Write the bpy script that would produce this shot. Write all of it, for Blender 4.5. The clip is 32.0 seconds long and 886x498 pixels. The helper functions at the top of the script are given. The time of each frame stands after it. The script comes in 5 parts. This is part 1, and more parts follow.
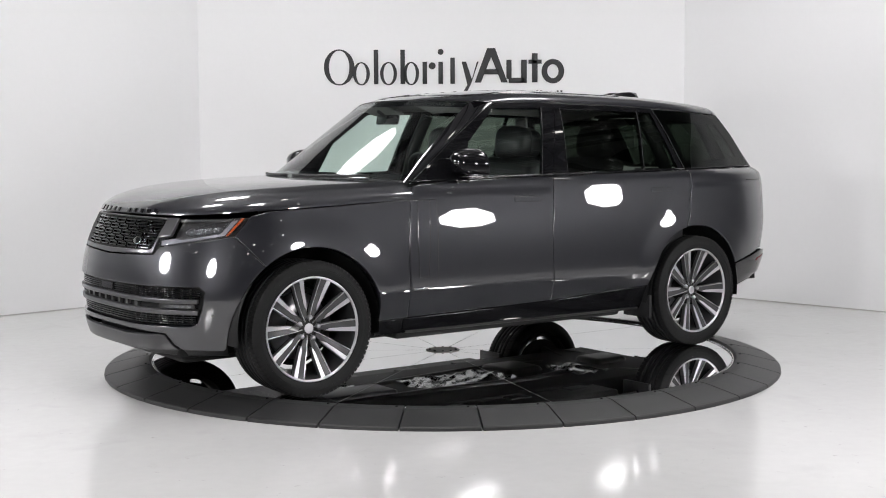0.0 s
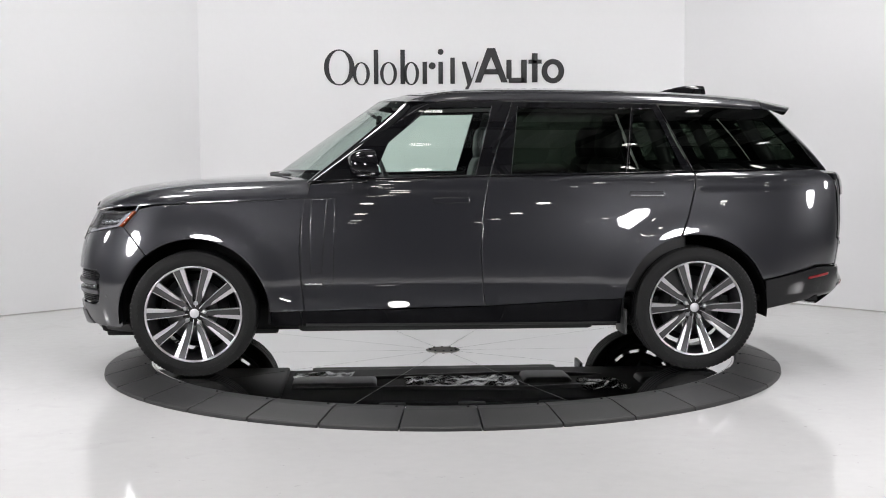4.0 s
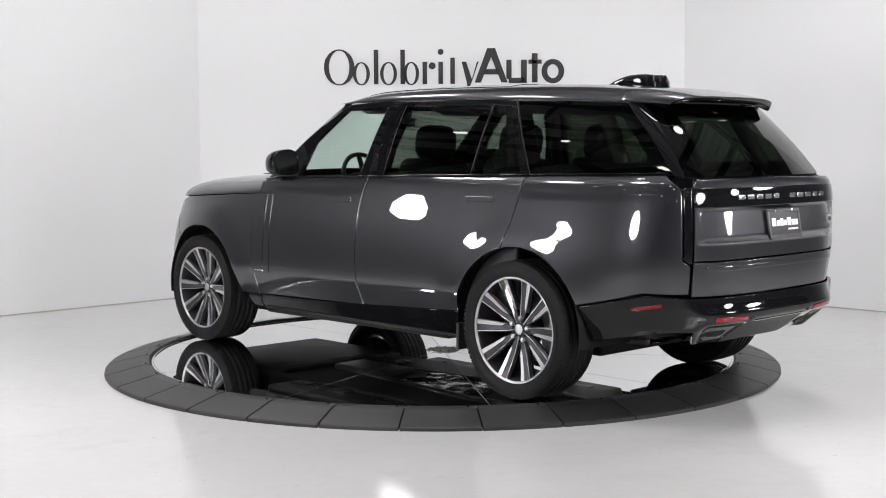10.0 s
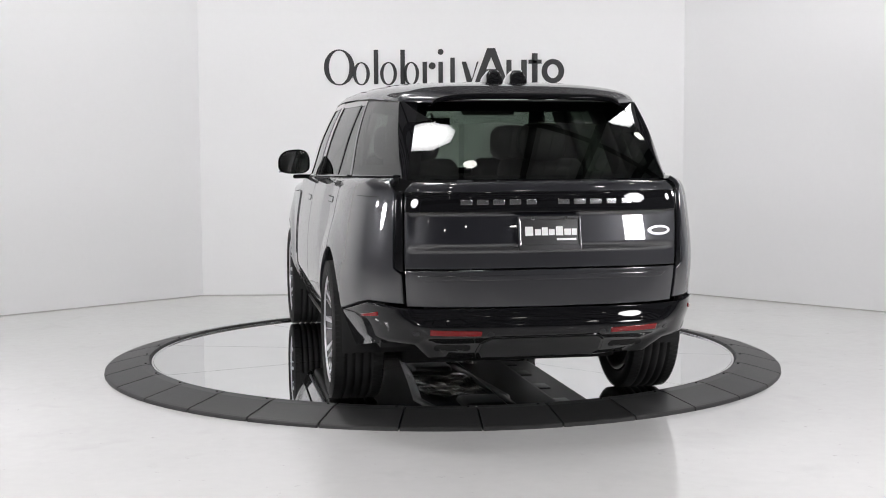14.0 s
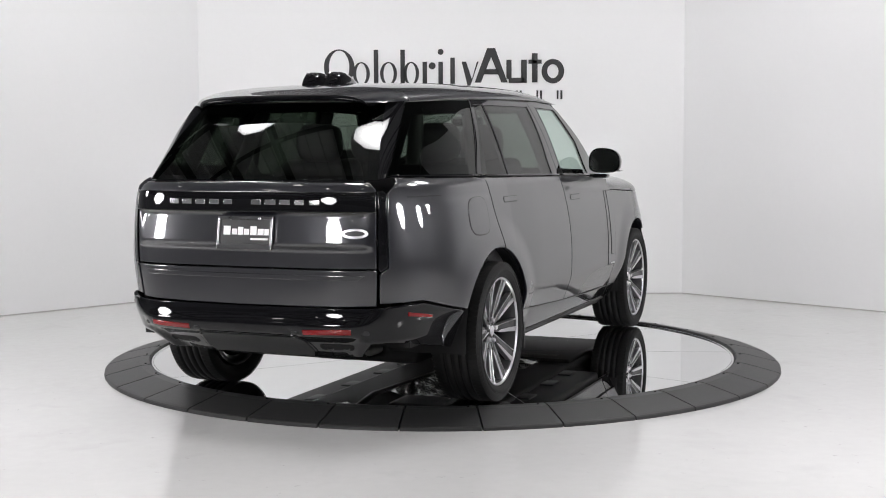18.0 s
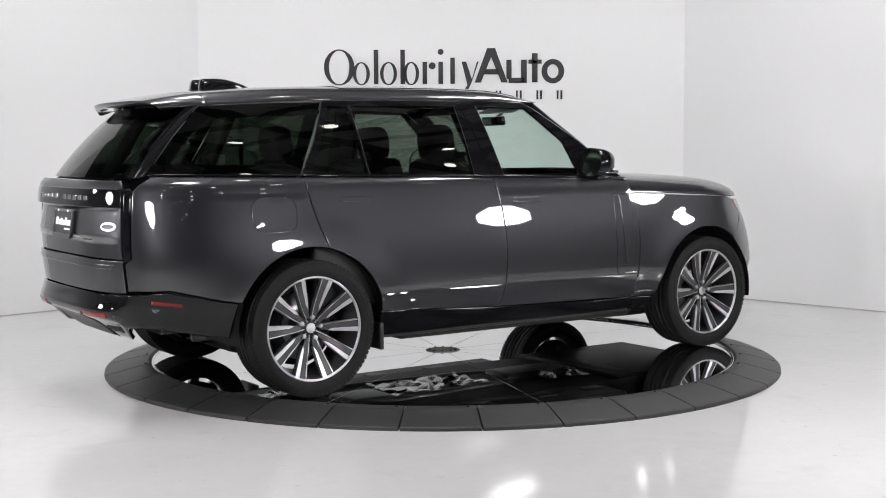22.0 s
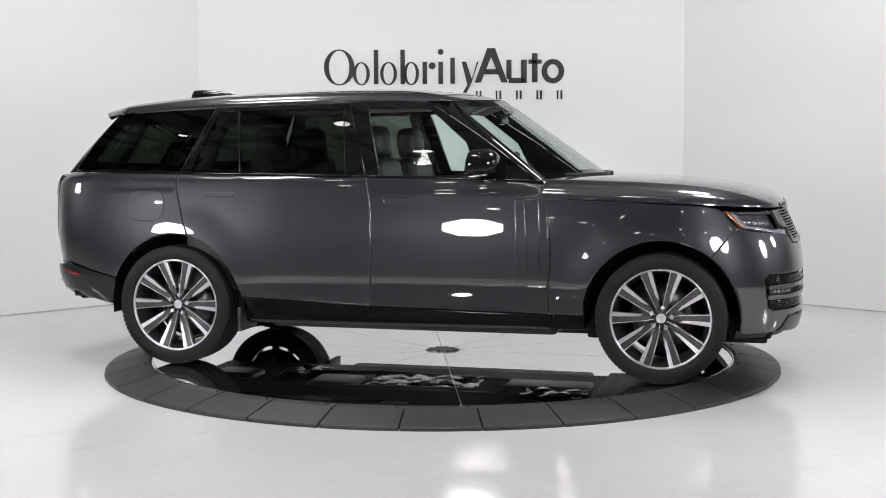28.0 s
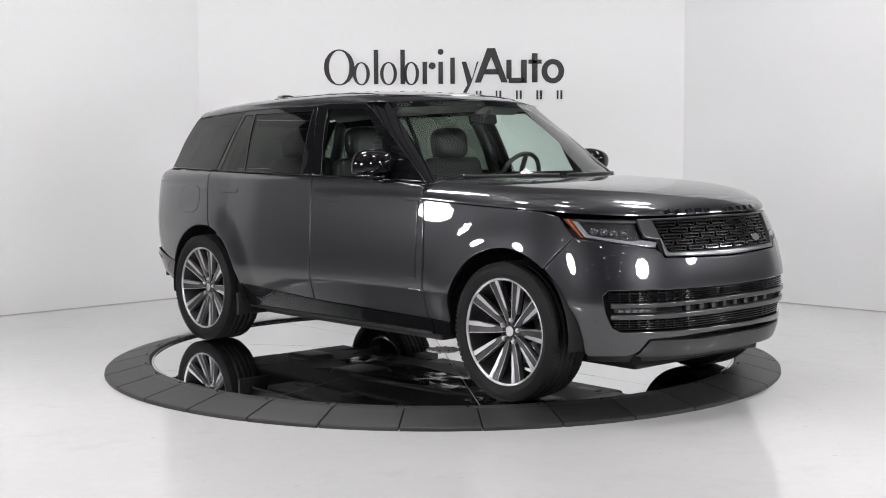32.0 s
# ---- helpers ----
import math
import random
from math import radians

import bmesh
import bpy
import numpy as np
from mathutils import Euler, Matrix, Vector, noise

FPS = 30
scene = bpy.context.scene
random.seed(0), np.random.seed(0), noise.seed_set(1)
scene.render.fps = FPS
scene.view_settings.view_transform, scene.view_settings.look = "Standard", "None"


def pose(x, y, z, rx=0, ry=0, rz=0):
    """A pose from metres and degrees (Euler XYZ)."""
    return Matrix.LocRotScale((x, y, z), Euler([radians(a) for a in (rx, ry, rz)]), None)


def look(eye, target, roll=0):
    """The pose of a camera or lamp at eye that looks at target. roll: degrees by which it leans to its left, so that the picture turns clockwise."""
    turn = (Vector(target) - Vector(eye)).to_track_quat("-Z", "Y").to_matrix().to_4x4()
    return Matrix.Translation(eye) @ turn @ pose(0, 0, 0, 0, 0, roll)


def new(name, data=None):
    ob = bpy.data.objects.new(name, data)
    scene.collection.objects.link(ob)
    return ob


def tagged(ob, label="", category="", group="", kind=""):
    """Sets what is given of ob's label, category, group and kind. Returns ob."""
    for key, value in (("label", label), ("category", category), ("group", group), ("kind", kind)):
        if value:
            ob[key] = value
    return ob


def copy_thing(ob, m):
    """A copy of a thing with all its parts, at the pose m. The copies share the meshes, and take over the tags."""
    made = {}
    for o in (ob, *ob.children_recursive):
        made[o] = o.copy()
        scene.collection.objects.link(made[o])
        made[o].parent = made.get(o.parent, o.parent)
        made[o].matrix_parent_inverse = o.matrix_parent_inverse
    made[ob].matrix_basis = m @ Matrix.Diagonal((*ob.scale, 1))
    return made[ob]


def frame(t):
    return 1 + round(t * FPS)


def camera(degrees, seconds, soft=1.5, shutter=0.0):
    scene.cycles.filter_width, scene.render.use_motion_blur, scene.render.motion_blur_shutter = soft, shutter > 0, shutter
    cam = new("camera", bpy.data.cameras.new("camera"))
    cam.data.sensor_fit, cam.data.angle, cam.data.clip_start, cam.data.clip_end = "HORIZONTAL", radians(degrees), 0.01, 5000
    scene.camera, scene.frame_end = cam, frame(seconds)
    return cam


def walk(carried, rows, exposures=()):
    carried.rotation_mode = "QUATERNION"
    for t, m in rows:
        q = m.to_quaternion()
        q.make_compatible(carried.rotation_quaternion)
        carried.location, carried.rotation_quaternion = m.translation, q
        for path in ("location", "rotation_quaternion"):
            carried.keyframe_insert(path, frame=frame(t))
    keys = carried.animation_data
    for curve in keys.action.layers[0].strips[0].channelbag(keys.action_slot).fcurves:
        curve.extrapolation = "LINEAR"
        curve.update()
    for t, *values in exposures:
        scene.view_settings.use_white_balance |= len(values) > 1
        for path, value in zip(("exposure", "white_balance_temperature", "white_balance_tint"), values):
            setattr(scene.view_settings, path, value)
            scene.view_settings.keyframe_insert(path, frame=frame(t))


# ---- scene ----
# The turning table's middle is the origin; x to the right of the back wall, y towards it, z = 0 on the table's top.
cam = camera(39.13, 32.0, soft=1.0)
EYE = (0.0, -8.802, 1.417)
CAM_POSE = Matrix.Translation(EYE) @ Euler((radians(90 - 4.521), 0, radians(-0.0356))).to_matrix().to_4x4() @ pose(0, 0, 0, 0, 0, -0.265)
walk(cam, [(0, CAM_POSE), (32, CAM_POSE)])
scene.view_settings.exposure = 0.52

TURN_START, TURN_RATE = 216.228, -8.25587      # degrees, degrees a second
CAR_OFF = (0.0204, -0.0218)                    # the car's middle from the table's axis


# ---- light ----
world = bpy.data.worlds.new("hall")
scene.world = world
world.use_nodes = True
world.node_tree.nodes["Background"].inputs[0].default_value = (0.9, 0.95, 1.0, 1)
world.node_tree.nodes["Background"].inputs[1].default_value = 0.05
RING_POWER, STAND_POWER = 16.0, 35.0
SPOT_POWER = 14.0


# ---- materials ----
def node_material(name):
    m = bpy.data.materials.new(name)
    m.use_nodes = True
    return m, m.node_tree, m.node_tree.nodes["Principled BSDF"]


def surface(name, color, rough, metal=0.0, coat=0.0, coat_rough=0.03, grain=0.0, grain_scale=40.0, stain=0.0, stain_scale=1.5,
            rough_var=0.0, bump=0.0, bump_scale=200.0, ior=1.5, spec=0.5, random_tone=0.0, coat_ior=1.5):
    m, tree, b = node_material(name)
    n, l = tree.nodes, tree.links
    b.inputs["Base Color"].default_value = (*color, 1)
    b.inputs["Roughness"].default_value = rough
    b.inputs["Metallic"].default_value = metal
    b.inputs["Coat Weight"].default_value = coat
    b.inputs["Coat Roughness"].default_value = coat_rough
    b.inputs["IOR"].default_value = ior
    b.inputs["Coat IOR"].default_value = coat_ior
    b.inputs["Specular IOR Level"].default_value = spec
    co = n.new("ShaderNodeTexCoord")
    last = None

    def tone(fac_socket, amount, source):
        mix = n.new("ShaderNodeMix")
        mix.data_type, mix.blend_type = "RGBA", "MULTIPLY"
        ramp = n.new("ShaderNodeMapRange")
        ramp.inputs["To Min"].default_value, ramp.inputs["To Max"].default_value = 1 - amount, 1 + amount
        l.new(fac_socket, ramp.inputs["Value"])
        mix.inputs[0].default_value = 1
        if source:
            l.new(source, mix.inputs["A"])
        else:
            mix.inputs["A"].default_value = (*color, 1)
        comb = n.new("ShaderNodeCombineColor")
        for i in range(3):
            l.new(ramp.outputs[0], comb.inputs[i])
        l.new(comb.outputs[0], mix.inputs["B"])
        return mix.outputs["Result"]

    for amount, scale in ((stain, stain_scale), (grain, grain_scale)):
        if amount:
            t = n.new("ShaderNodeTexNoise")
            t.inputs["Scale"].default_value, t.inputs["Detail"].default_value = scale, 6
            l.new(co.outputs["Object"], t.inputs["Vector"])
            last = tone(t.outputs["Fac"], amount, last)
            if rough_var:
                r = n.new("ShaderNodeMapRange")
                r.inputs["To Min"].default_value, r.inputs["To Max"].default_value = max(0.0, rough - rough_var), rough + rough_var
                l.new(t.outputs["Fac"], r.inputs["Value"])
                l.new(r.outputs[0], b.inputs["Roughness"])
    if random_tone:
        info = n.new("ShaderNodeObjectInfo")
        last = tone(info.outputs["Random"], random_tone, last)
    if last:
        l.new(last, b.inputs["Base Color"])
    if bump:
        t = n.new("ShaderNodeTexNoise")
        t.inputs["Scale"].default_value, t.inputs["Detail"].default_value = bump_scale, 4
        l.new(co.outputs["Object"], t.inputs["Vector"])
        k = n.new("ShaderNodeBump")
        k.inputs["Strength"].default_value, k.inputs["Distance"].default_value = bump, 0.002
        l.new(t.outputs["Fac"], k.inputs["Height"])
        l.new(k.outputs[0], b.inputs["Normal"])
    return m


def pane_material(name, tint, f0=0.055, rough=0.0):
    """A thin tinted pane: light passes straight, and the face mirrors more at a glancing angle."""
    m = bpy.data.materials.new(name)
    m.use_nodes = True
    n, l = m.node_tree.nodes, m.node_tree.links
    n.remove(n["Principled BSDF"])
    clear, gloss, mix, lay = (n.new("ShaderNode" + k) for k in ("BsdfTransparent", "BsdfGlossy", "MixShader", "LayerWeight"))
    clear.inputs[0].default_value = (*tint, 1)
    gloss.inputs["Roughness"].default_value = rough
    lay.inputs["Blend"].default_value = 0.5
    power, scale = n.new("ShaderNodeMath"), n.new("ShaderNodeMath")
    power.operation, scale.operation = "POWER", "MULTIPLY_ADD"
    power.inputs[1].default_value = 5.0
    scale.inputs[1].default_value, scale.inputs[2].default_value = 1 - f0, f0
    l.new(lay.outputs["Facing"], power.inputs[0])
    l.new(power.outputs[0], scale.inputs[0])
    l.new(scale.outputs[0], mix.inputs[0])
    l.new(clear.outputs[0], mix.inputs[1])
    l.new(gloss.outputs[0], mix.inputs[2])
    l.new(mix.outputs[0], n["Material Output"].inputs["Surface"])
    return m


def glowing(name, color, strength):
    m, tree, b = node_material(name)
    b.inputs["Base Color"].default_value = (0.8, 0.8, 0.8, 1)
    b.inputs["Emission Color"].default_value = (*color, 1)
    b.inputs["Emission Strength"].default_value = strength
    return m


def diffuser_cloth(name, color, strength, radius):
    """Softbox cloth: hottest in the middle, fading to its rim."""
    m, tree, b = node_material(name)
    n, l = tree.nodes, tree.links
    b.inputs["Base Color"].default_value = (0.8, 0.8, 0.8, 1)
    b.inputs["Emission Color"].default_value = (*color, 1)
    co, ln, mr = n.new("ShaderNodeTexCoord"), n.new("ShaderNodeVectorMath"), n.new("ShaderNodeMapRange")
    ln.operation = "LENGTH"
    l.new(co.outputs["Object"], ln.inputs[0])
    mr.inputs["From Min"].default_value, mr.inputs["From Max"].default_value = 0.0, radius
    mr.inputs["To Min"].default_value, mr.inputs["To Max"].default_value = strength * 2.2, strength * 0.35
    l.new(ln.outputs["Value"], mr.inputs["Value"])
    l.new(mr.outputs[0], b.inputs["Emission Strength"])
    return m


M_WALL = surface("white_wall_paint", (0.79, 0.79, 0.797), 0.55, stain=0.02, stain_scale=0.8, grain=0.012, grain_scale=25, bump=0.08, bump_scale=60)
M_FLOOR = surface("epoxy_floor", (0.56, 0.556, 0.553), 0.10, stain=0.05, stain_scale=1.1, grain=0.035, grain_scale=14, rough_var=0.04, bump=0.10, bump_scale=7)


def speckle(m, scale, low, high, depth):
    """Sparse dirt marks laid over a material's base colour."""
    tree = m.node_tree
    n, l = tree.nodes, tree.links
    b = n["Principled BSDF"]
    source = b.inputs["Base Color"].links[0].from_socket
    co, t, mr, mix = n.new("ShaderNodeTexCoord"), n.new("ShaderNodeTexNoise"), n.new("ShaderNodeMapRange"), n.new("ShaderNodeMix")
    t.inputs["Scale"].default_value, t.inputs["Detail"].default_value, t.inputs["Distortion"].default_value = scale, 8, 0.6
    l.new(co.outputs["Object"], t.inputs["Vector"])
    mr.inputs["From Min"].default_value, mr.inputs["From Max"].default_value = low, high
    mr.inputs["To Min"].default_value, mr.inputs["To Max"].default_value = 0.0, depth
    l.new(t.outputs["Fac"], mr.inputs["Value"])
    mix.data_type = "RGBA"
    l.new(mr.outputs[0], mix.inputs[0])
    l.new(source, mix.inputs["A"])
    mix.inputs["B"].default_value = (0.16, 0.15, 0.14, 1)
    l.new(mix.outputs["Result"], b.inputs["Base Color"])


speckle(M_FLOOR, 2.6, 0.60, 0.80, 0.10)
speckle(M_FLOOR, 19.0, 0.69, 0.74, 0.28)
M_HALL = surface("grey_hall_wall", (0.72, 0.73, 0.75), 0.7, stain=0.05, stain_scale=0.6, grain=0.03, grain_scale=20)
M_FAR = surface("grey_far_wall", (0.30, 0.305, 0.32), 0.7, stain=0.05, stain_scale=0.6, grain=0.03, grain_scale=20)
M_JOINT = surface("floor_joint", (0.40, 0.395, 0.385), 0.8, stain=0.2, stain_scale=3, grain=0.15, grain_scale=30)
M_CEIL = surface("grey_ceiling_deck", (0.60, 0.60, 0.605), 0.7, stain=0.12, stain_scale=1.0)
M_UPPER = surface("dark_upper_wall", (0.05, 0.05, 0.052), 0.7, stain=0.2, stain_scale=1.0)
M_BEAM = surface("ceiling_steel", (0.018, 0.018, 0.019), 0.6, stain=0.15)
M_PAINT = surface("grey_metallic_paint", (0.0125, 0.0131, 0.0180), 0.40, metal=0.45, coat_ior=1.88, coat=1.0, coat_rough=0.012, grain=0.06, grain_scale=900, stain=0.015, stain_scale=3)
M_GLOSS = surface("gloss_black", (0.006, 0.006, 0.007), 0.06, coat=1.0, coat_rough=0.01, stain=0.05, stain_scale=5, spec=0.06, coat_ior=1.37)
M_PLASTIC = surface("black_plastic", (0.012, 0.012, 0.013), 0.45, grain=0.2, grain_scale=300, bump=0.1, bump_scale=500)
M_SATIN = surface("satin_grey_trim", (0.115, 0.115, 0.12), 0.3, metal=0.8, coat=0.4, stain=0.04, stain_scale=8)
M_SKID = surface("dark_satin_skid", (0.034, 0.034, 0.036), 0.38, metal=0.5, coat=0.3, stain=0.05, stain_scale=8)
M_GUN = surface("dark_chrome", (0.06, 0.06, 0.063), 0.2, metal=1.0, coat=0.5, stain=0.05, stain_scale=10)
M_RUBBER = surface("tyre_rubber", (0.010, 0.010, 0.0103), 0.6, spec=0.22, stain=0.2, stain_scale=6, grain=0.15, grain_scale=120, bump=0.15, bump_scale=300)
M_RIM = surface("dark_rim_paint", (0.060, 0.059, 0.062), 0.36, metal=0.6, coat=0.6, stain=0.05, stain_scale=10)
M_CUT = surface("machined_alloy", (0.62, 0.61, 0.635), 0.36, metal=1.0, coat=0.2, grain=0.05, grain_scale=300, stain=0.04, stain_scale=12)
M_CHROME = surface("chrome", (0.75, 0.75, 0.76), 0.06, metal=1.0, stain=0.03, stain_scale=20)
M_HUB = surface("hub_paint", (0.62, 0.60, 0.56), 0.5, grain=0.1, grain_scale=60, stain=0.2, stain_scale=6)
M_STEEL = surface("brushed_steel", (0.42, 0.42, 0.43), 0.25, metal=1.0, grain=0.1, grain_scale=90, stain=0.1, stain_scale=5)
M_DISC = surface("brake_steel", (0.30, 0.30, 0.31), 0.35, metal=1.0, grain=0.1, grain_scale=60)
M_LEATHER = surface("black_leather", (0.009, 0.009, 0.010), 0.42, grain=0.2, grain_scale=80, bump=0.25, bump_scale=220)
M_LINER = surface("grey_headliner", (0.25, 0.25, 0.24), 0.9, grain=0.08, grain_scale=200)
M_SEAM = surface("grey_seam", (0.33, 0.33, 0.33), 0.5, grain=0.1)
M_DARK = surface("dark_underbody", (0.009, 0.009, 0.0095), 0.6, spec=0.2, stain=0.4, stain_scale=4, grain=0.2, grain_scale=40)
M_FOIL = surface("heat_foil", (0.42, 0.42, 0.42), 0.22, metal=1.0, stain=0.5, stain_scale=6, grain=0.2, grain_scale=40)
M_CAST = surface("dark_cast_metal", (0.06, 0.06, 0.06), 0.4, metal=0.7, stain=0.5, stain_scale=7, grain=0.2, grain_scale=50)
M_MIRROR = surface("mirror_table", (0.86, 0.87, 0.87), 0.015, metal=1.0, stain=0.05, stain_scale=4)
M_RAMP = surface("black_ramp_tile", (0.021, 0.021, 0.0215), 0.46, stain=0.42, stain_scale=3.5, grain=0.22, grain_scale=60, random_tone=0.16, bump=0.2, bump_scale=260)
M_SIGN = surface("charcoal_sign", (0.022, 0.022, 0.024), 0.5, grain=0.08, grain_scale=30)
M_RED = surface("red_lens", (0.16, 0.004, 0.006), 0.12, spec=0.3, coat=0.4, grain=0.25, grain_scale=120)
M_AMBER = surface("amber_lens", (0.36, 0.07, 0.018), 0.12, coat=1.0, grain=0.15, grain_scale=150)
M_BLADE = surface("light_guide", (0.42, 0.42, 0.46), 0.16, metal=0.5, coat=1.0, grain=0.1, grain_scale=200)
M_TRAY = surface("grey_under_tray", (0.014, 0.014, 0.014), 0.5, spec=0.2, stain=0.35, stain_scale=5, grain=0.2, grain_scale=40)
M_LENS = surface("lamp_lens", (0.15, 0.155, 0.165), 0.05, metal=0.6, coat=1.0)
M_WHITE = surface("white_print", (0.8, 0.8, 0.8), 0.4, stain=0.03)
M_GLASS = pane_material("clear_glass", (0.80, 0.90, 0.85))
M_SCREEN = pane_material("windscreen_glass", (0.78, 0.87, 0.83))
M_PRIVACY = pane_material("privacy_glass", (0.120, 0.145, 0.122))
M_LAMPGLASS = pane_material("lamp_cover", (0.90, 0.90, 0.92), f0=0.035)
M_SOFTBOX = diffuser_cloth("softbox_diffuser", (1.0, 0.985, 0.995), RING_POWER, 0.52)
M_STANDBOX = diffuser_cloth("stand_softbox_diffuser", (1.0, 0.985, 0.995), STAND_POWER, 1.0)
M_SPOT = glowing("spot_lamp", (1.0, 0.97, 0.92), SPOT_POWER)


# ---- mesh helpers ----
def mesh_from(verts, faces, normals=None, smooth=True):
    me = bpy.data.meshes.new("mesh")
    me.from_pydata([tuple(v) for v in verts], [], [tuple(f) for f in faces])
    me.polygons.foreach_set("use_smooth", [smooth] * len(me.polygons))
    me.update()
    if normals is not None:
        me.normals_split_custom_set_from_vertices([tuple(v) for v in normals])
    return me


def part(name, data, material, parent, label="", m=None):
    """One mesh, from a mesh or a bmesh, as a part of its thing."""
    if isinstance(data, bmesh.types.BMesh):
        me = bpy.data.meshes.new(name)
        data.to_mesh(me)
        data.free()
        data = me
    data.name = name
    if material and not data.materials:
        data.materials.append(material)
    ob = new(name, data)
    ob.parent = parent
    if m is not None:
        ob.matrix_basis = m
    if label:
        tagged(ob, label)
    return ob


def thing(name, label, category, group="", kind="", m=None):
    ob = new(name)
    ob.empty_display_size = 0.1
    if m is not None:
        ob.matrix_basis = m
    return tagged(ob, label, category, group, kind)


def box(bm, x0, x1, y0, y1, z0, z1, bevel=0.0, segs=2):
    r = bmesh.ops.create_cube(bm, size=1, matrix=Matrix.Translation(((x0 + x1) / 2, (y0 + y1) / 2, (z0 + z1) / 2)) @ Matrix.Diagonal((x1 - x0, y1 - y0, z1 - z0, 1)))
    if bevel:
        vs = set(r["verts"])
        es = [e for e in bm.edges if e.verts[0] in vs and e.verts[1] in vs]
        bmesh.ops.bevel(bm, geom=es, offset=bevel, segments=segs, affect="EDGES", profile=0.6)
    return bm


def boxed(x0, x1, y0, y1, z0, z1, bevel=0.0, segs=2):
    bm = bmesh.new()
    box(bm, x0, x1, y0, y1, z0, z1, bevel, segs)
    if bevel:
        for f in bm.faces:
            f.smooth = True
    return bm


def revolve(profile, n=64, a0=0.0, a1=360.0):
    """Turns (radius, y) pairs about the y axis."""
    full = abs(a1 - a0) >= 360
    k = n if full else n + 1
    v, f = [], []
    for i in range(k):
        a = radians(a0 + (a1 - a0) * i / n)
        for r, y in profile:
            v.append((r * math.cos(a), y, r * math.sin(a)))
    p = len(profile)
    for i in range(n):
        j = (i + 1) % k
        for q in range(p - 1):
            f.append((i * p + q, i * p + q + 1, j * p + q + 1, j * p + q))
    return mesh_from(v, f)


def tube(path, radius, n=8):
    """A round rod along a list of points."""
    pts = [Vector(p) for p in path]
    v, f = [], []
    for i, p in enumerate(pts):
        d = (pts[min(i + 1, len(pts) - 1)] - pts[max(i - 1, 0)]).normalized()
        a = d.orthogonal().normalized() if i == 0 else (a - d * a.dot(d)).normalized()
        b = d.cross(a)
        for k in range(n):
            w = 2 * math.pi * k / n
            v.append(p + (a * math.cos(w) + b * math.sin(w)) * radius)
    for i in range(len(pts) - 1):
        for k in range(n):
            f.append((i * n + k, i * n + (k + 1) % n, (i + 1) * n + (k + 1) % n, (i + 1) * n + k))
    f.append(tuple(range(n))[::-1])
    f.append(tuple(range((len(pts) - 1) * n, len(pts) * n)))
    return mesh_from(v, f)


def prism(outline, depth, bevel=0.0):
    """An outline in x and z, CCW seen from -y, extruded from y = 0 to y = depth."""
    bm = bmesh.new()
    vs = [bm.verts.new((x, 0, z)) for x, z in outline]
    face = bm.faces.new(vs)
    r = bmesh.ops.extrude_face_region(bm, geom=[face])
    bmesh.ops.translate(bm, verts=[g for g in r["geom"] if isinstance(g, bmesh.types.BMVert)], vec=(0, depth, 0))
    bmesh.ops.recalc_face_normals(bm, faces=bm.faces)
    if bevel:
        bmesh.ops.bevel(bm, geom=list(bm.edges), offset=bevel, segments=2, affect="EDGES", profile=0.6)
    return bm


class Curve:
    """A smooth curve through (x, value) pairs."""
    def __init__(self, *pts):
        pts = sorted(pts)
        self.x = [p[0] for p in pts]
        self.y = [p[1] for p in pts]
        n = len(pts)
        d = [(self.y[i + 1] - self.y[i]) / (self.x[i + 1] - self.x[i]) for i in range(n - 1)]
        self.m = [d[0]] + [0 if d[i - 1] * d[i] <= 0 else 2 * d[i - 1] * d[i] / (d[i - 1] + d[i]) for i in range(1, n - 1)] + [d[-1]]

    def __call__(self, t):
        x, y, m = self.x, self.y, self.m
        if t <= x[0]:
            return y[0] + m[0] * (t - x[0])
        if t >= x[-1]:
            return y[-1] + m[-1] * (t - x[-1])
        i = 0
        while t > x[i + 1]:
            i += 1
        h = x[i + 1] - x[i]
        s = (t - x[i]) / h
        return (y[i] * (1 + 2 * s) * (1 - s) ** 2 + h * m[i] * s * (1 - s) ** 2 + y[i + 1] * s * s * (3 - 2 * s) + h * m[i + 1] * s * s * (s - 1))


def smoothstep(t):
    t = min(1.0, max(0.0, t))
    return t * t * (3 - 2 * t)


# ---- the car's skin ----
# x forward, y to its left, z up from the ground; u runs along the side and on round the nose or the tail to the middle.
AXLE, HUB_Z, ARCH_R = 1.598, 0.399, 0.472
NOSE_X, NOSE_L, TAIL_X, TAIL_L = 1.55, 1.45, -1.30, 1.46
side_w = Curve((-1.30, 0.970), (-0.8, 0.985), (0.2, 0.992), (0.9, 0.990), (1.55, 0.980))
section = Curve((0.20, 0.850), (0.30, 0.899), (0.36, 0.9225), (0.42, 0.9440), (0.48, 0.9650), (0.54, 0.9848), (0.562, 0.9915), (0.58, 0.9962), (0.60, 0.9985), (0.63, 0.9995), (0.68, 1.0), (0.74, 0.9991), (0.80, 0.9970), (0.87, 0.9927), (0.95, 0.9849), (1.03, 0.9738), (1.12, 0.9589), (1.19, 0.9465), (1.212, 0.9420), (1.230, 0.9362), (1.242, 0.9305), (1.252, 0.9225), (1.262, 0.908), (1.29, 0.86))
nose_tip = Curve((0.20, 2.36), (0.30, 2.412), (0.36, 2.428), (0.44, 2.438), (0.58, 2.444), (0.64, 2.442), (0.68, 2.437), (0.72, 2.434), (0.80, 2.422), (0.87, 2.405), (1.04, 2.33), (1.12, 2.28))
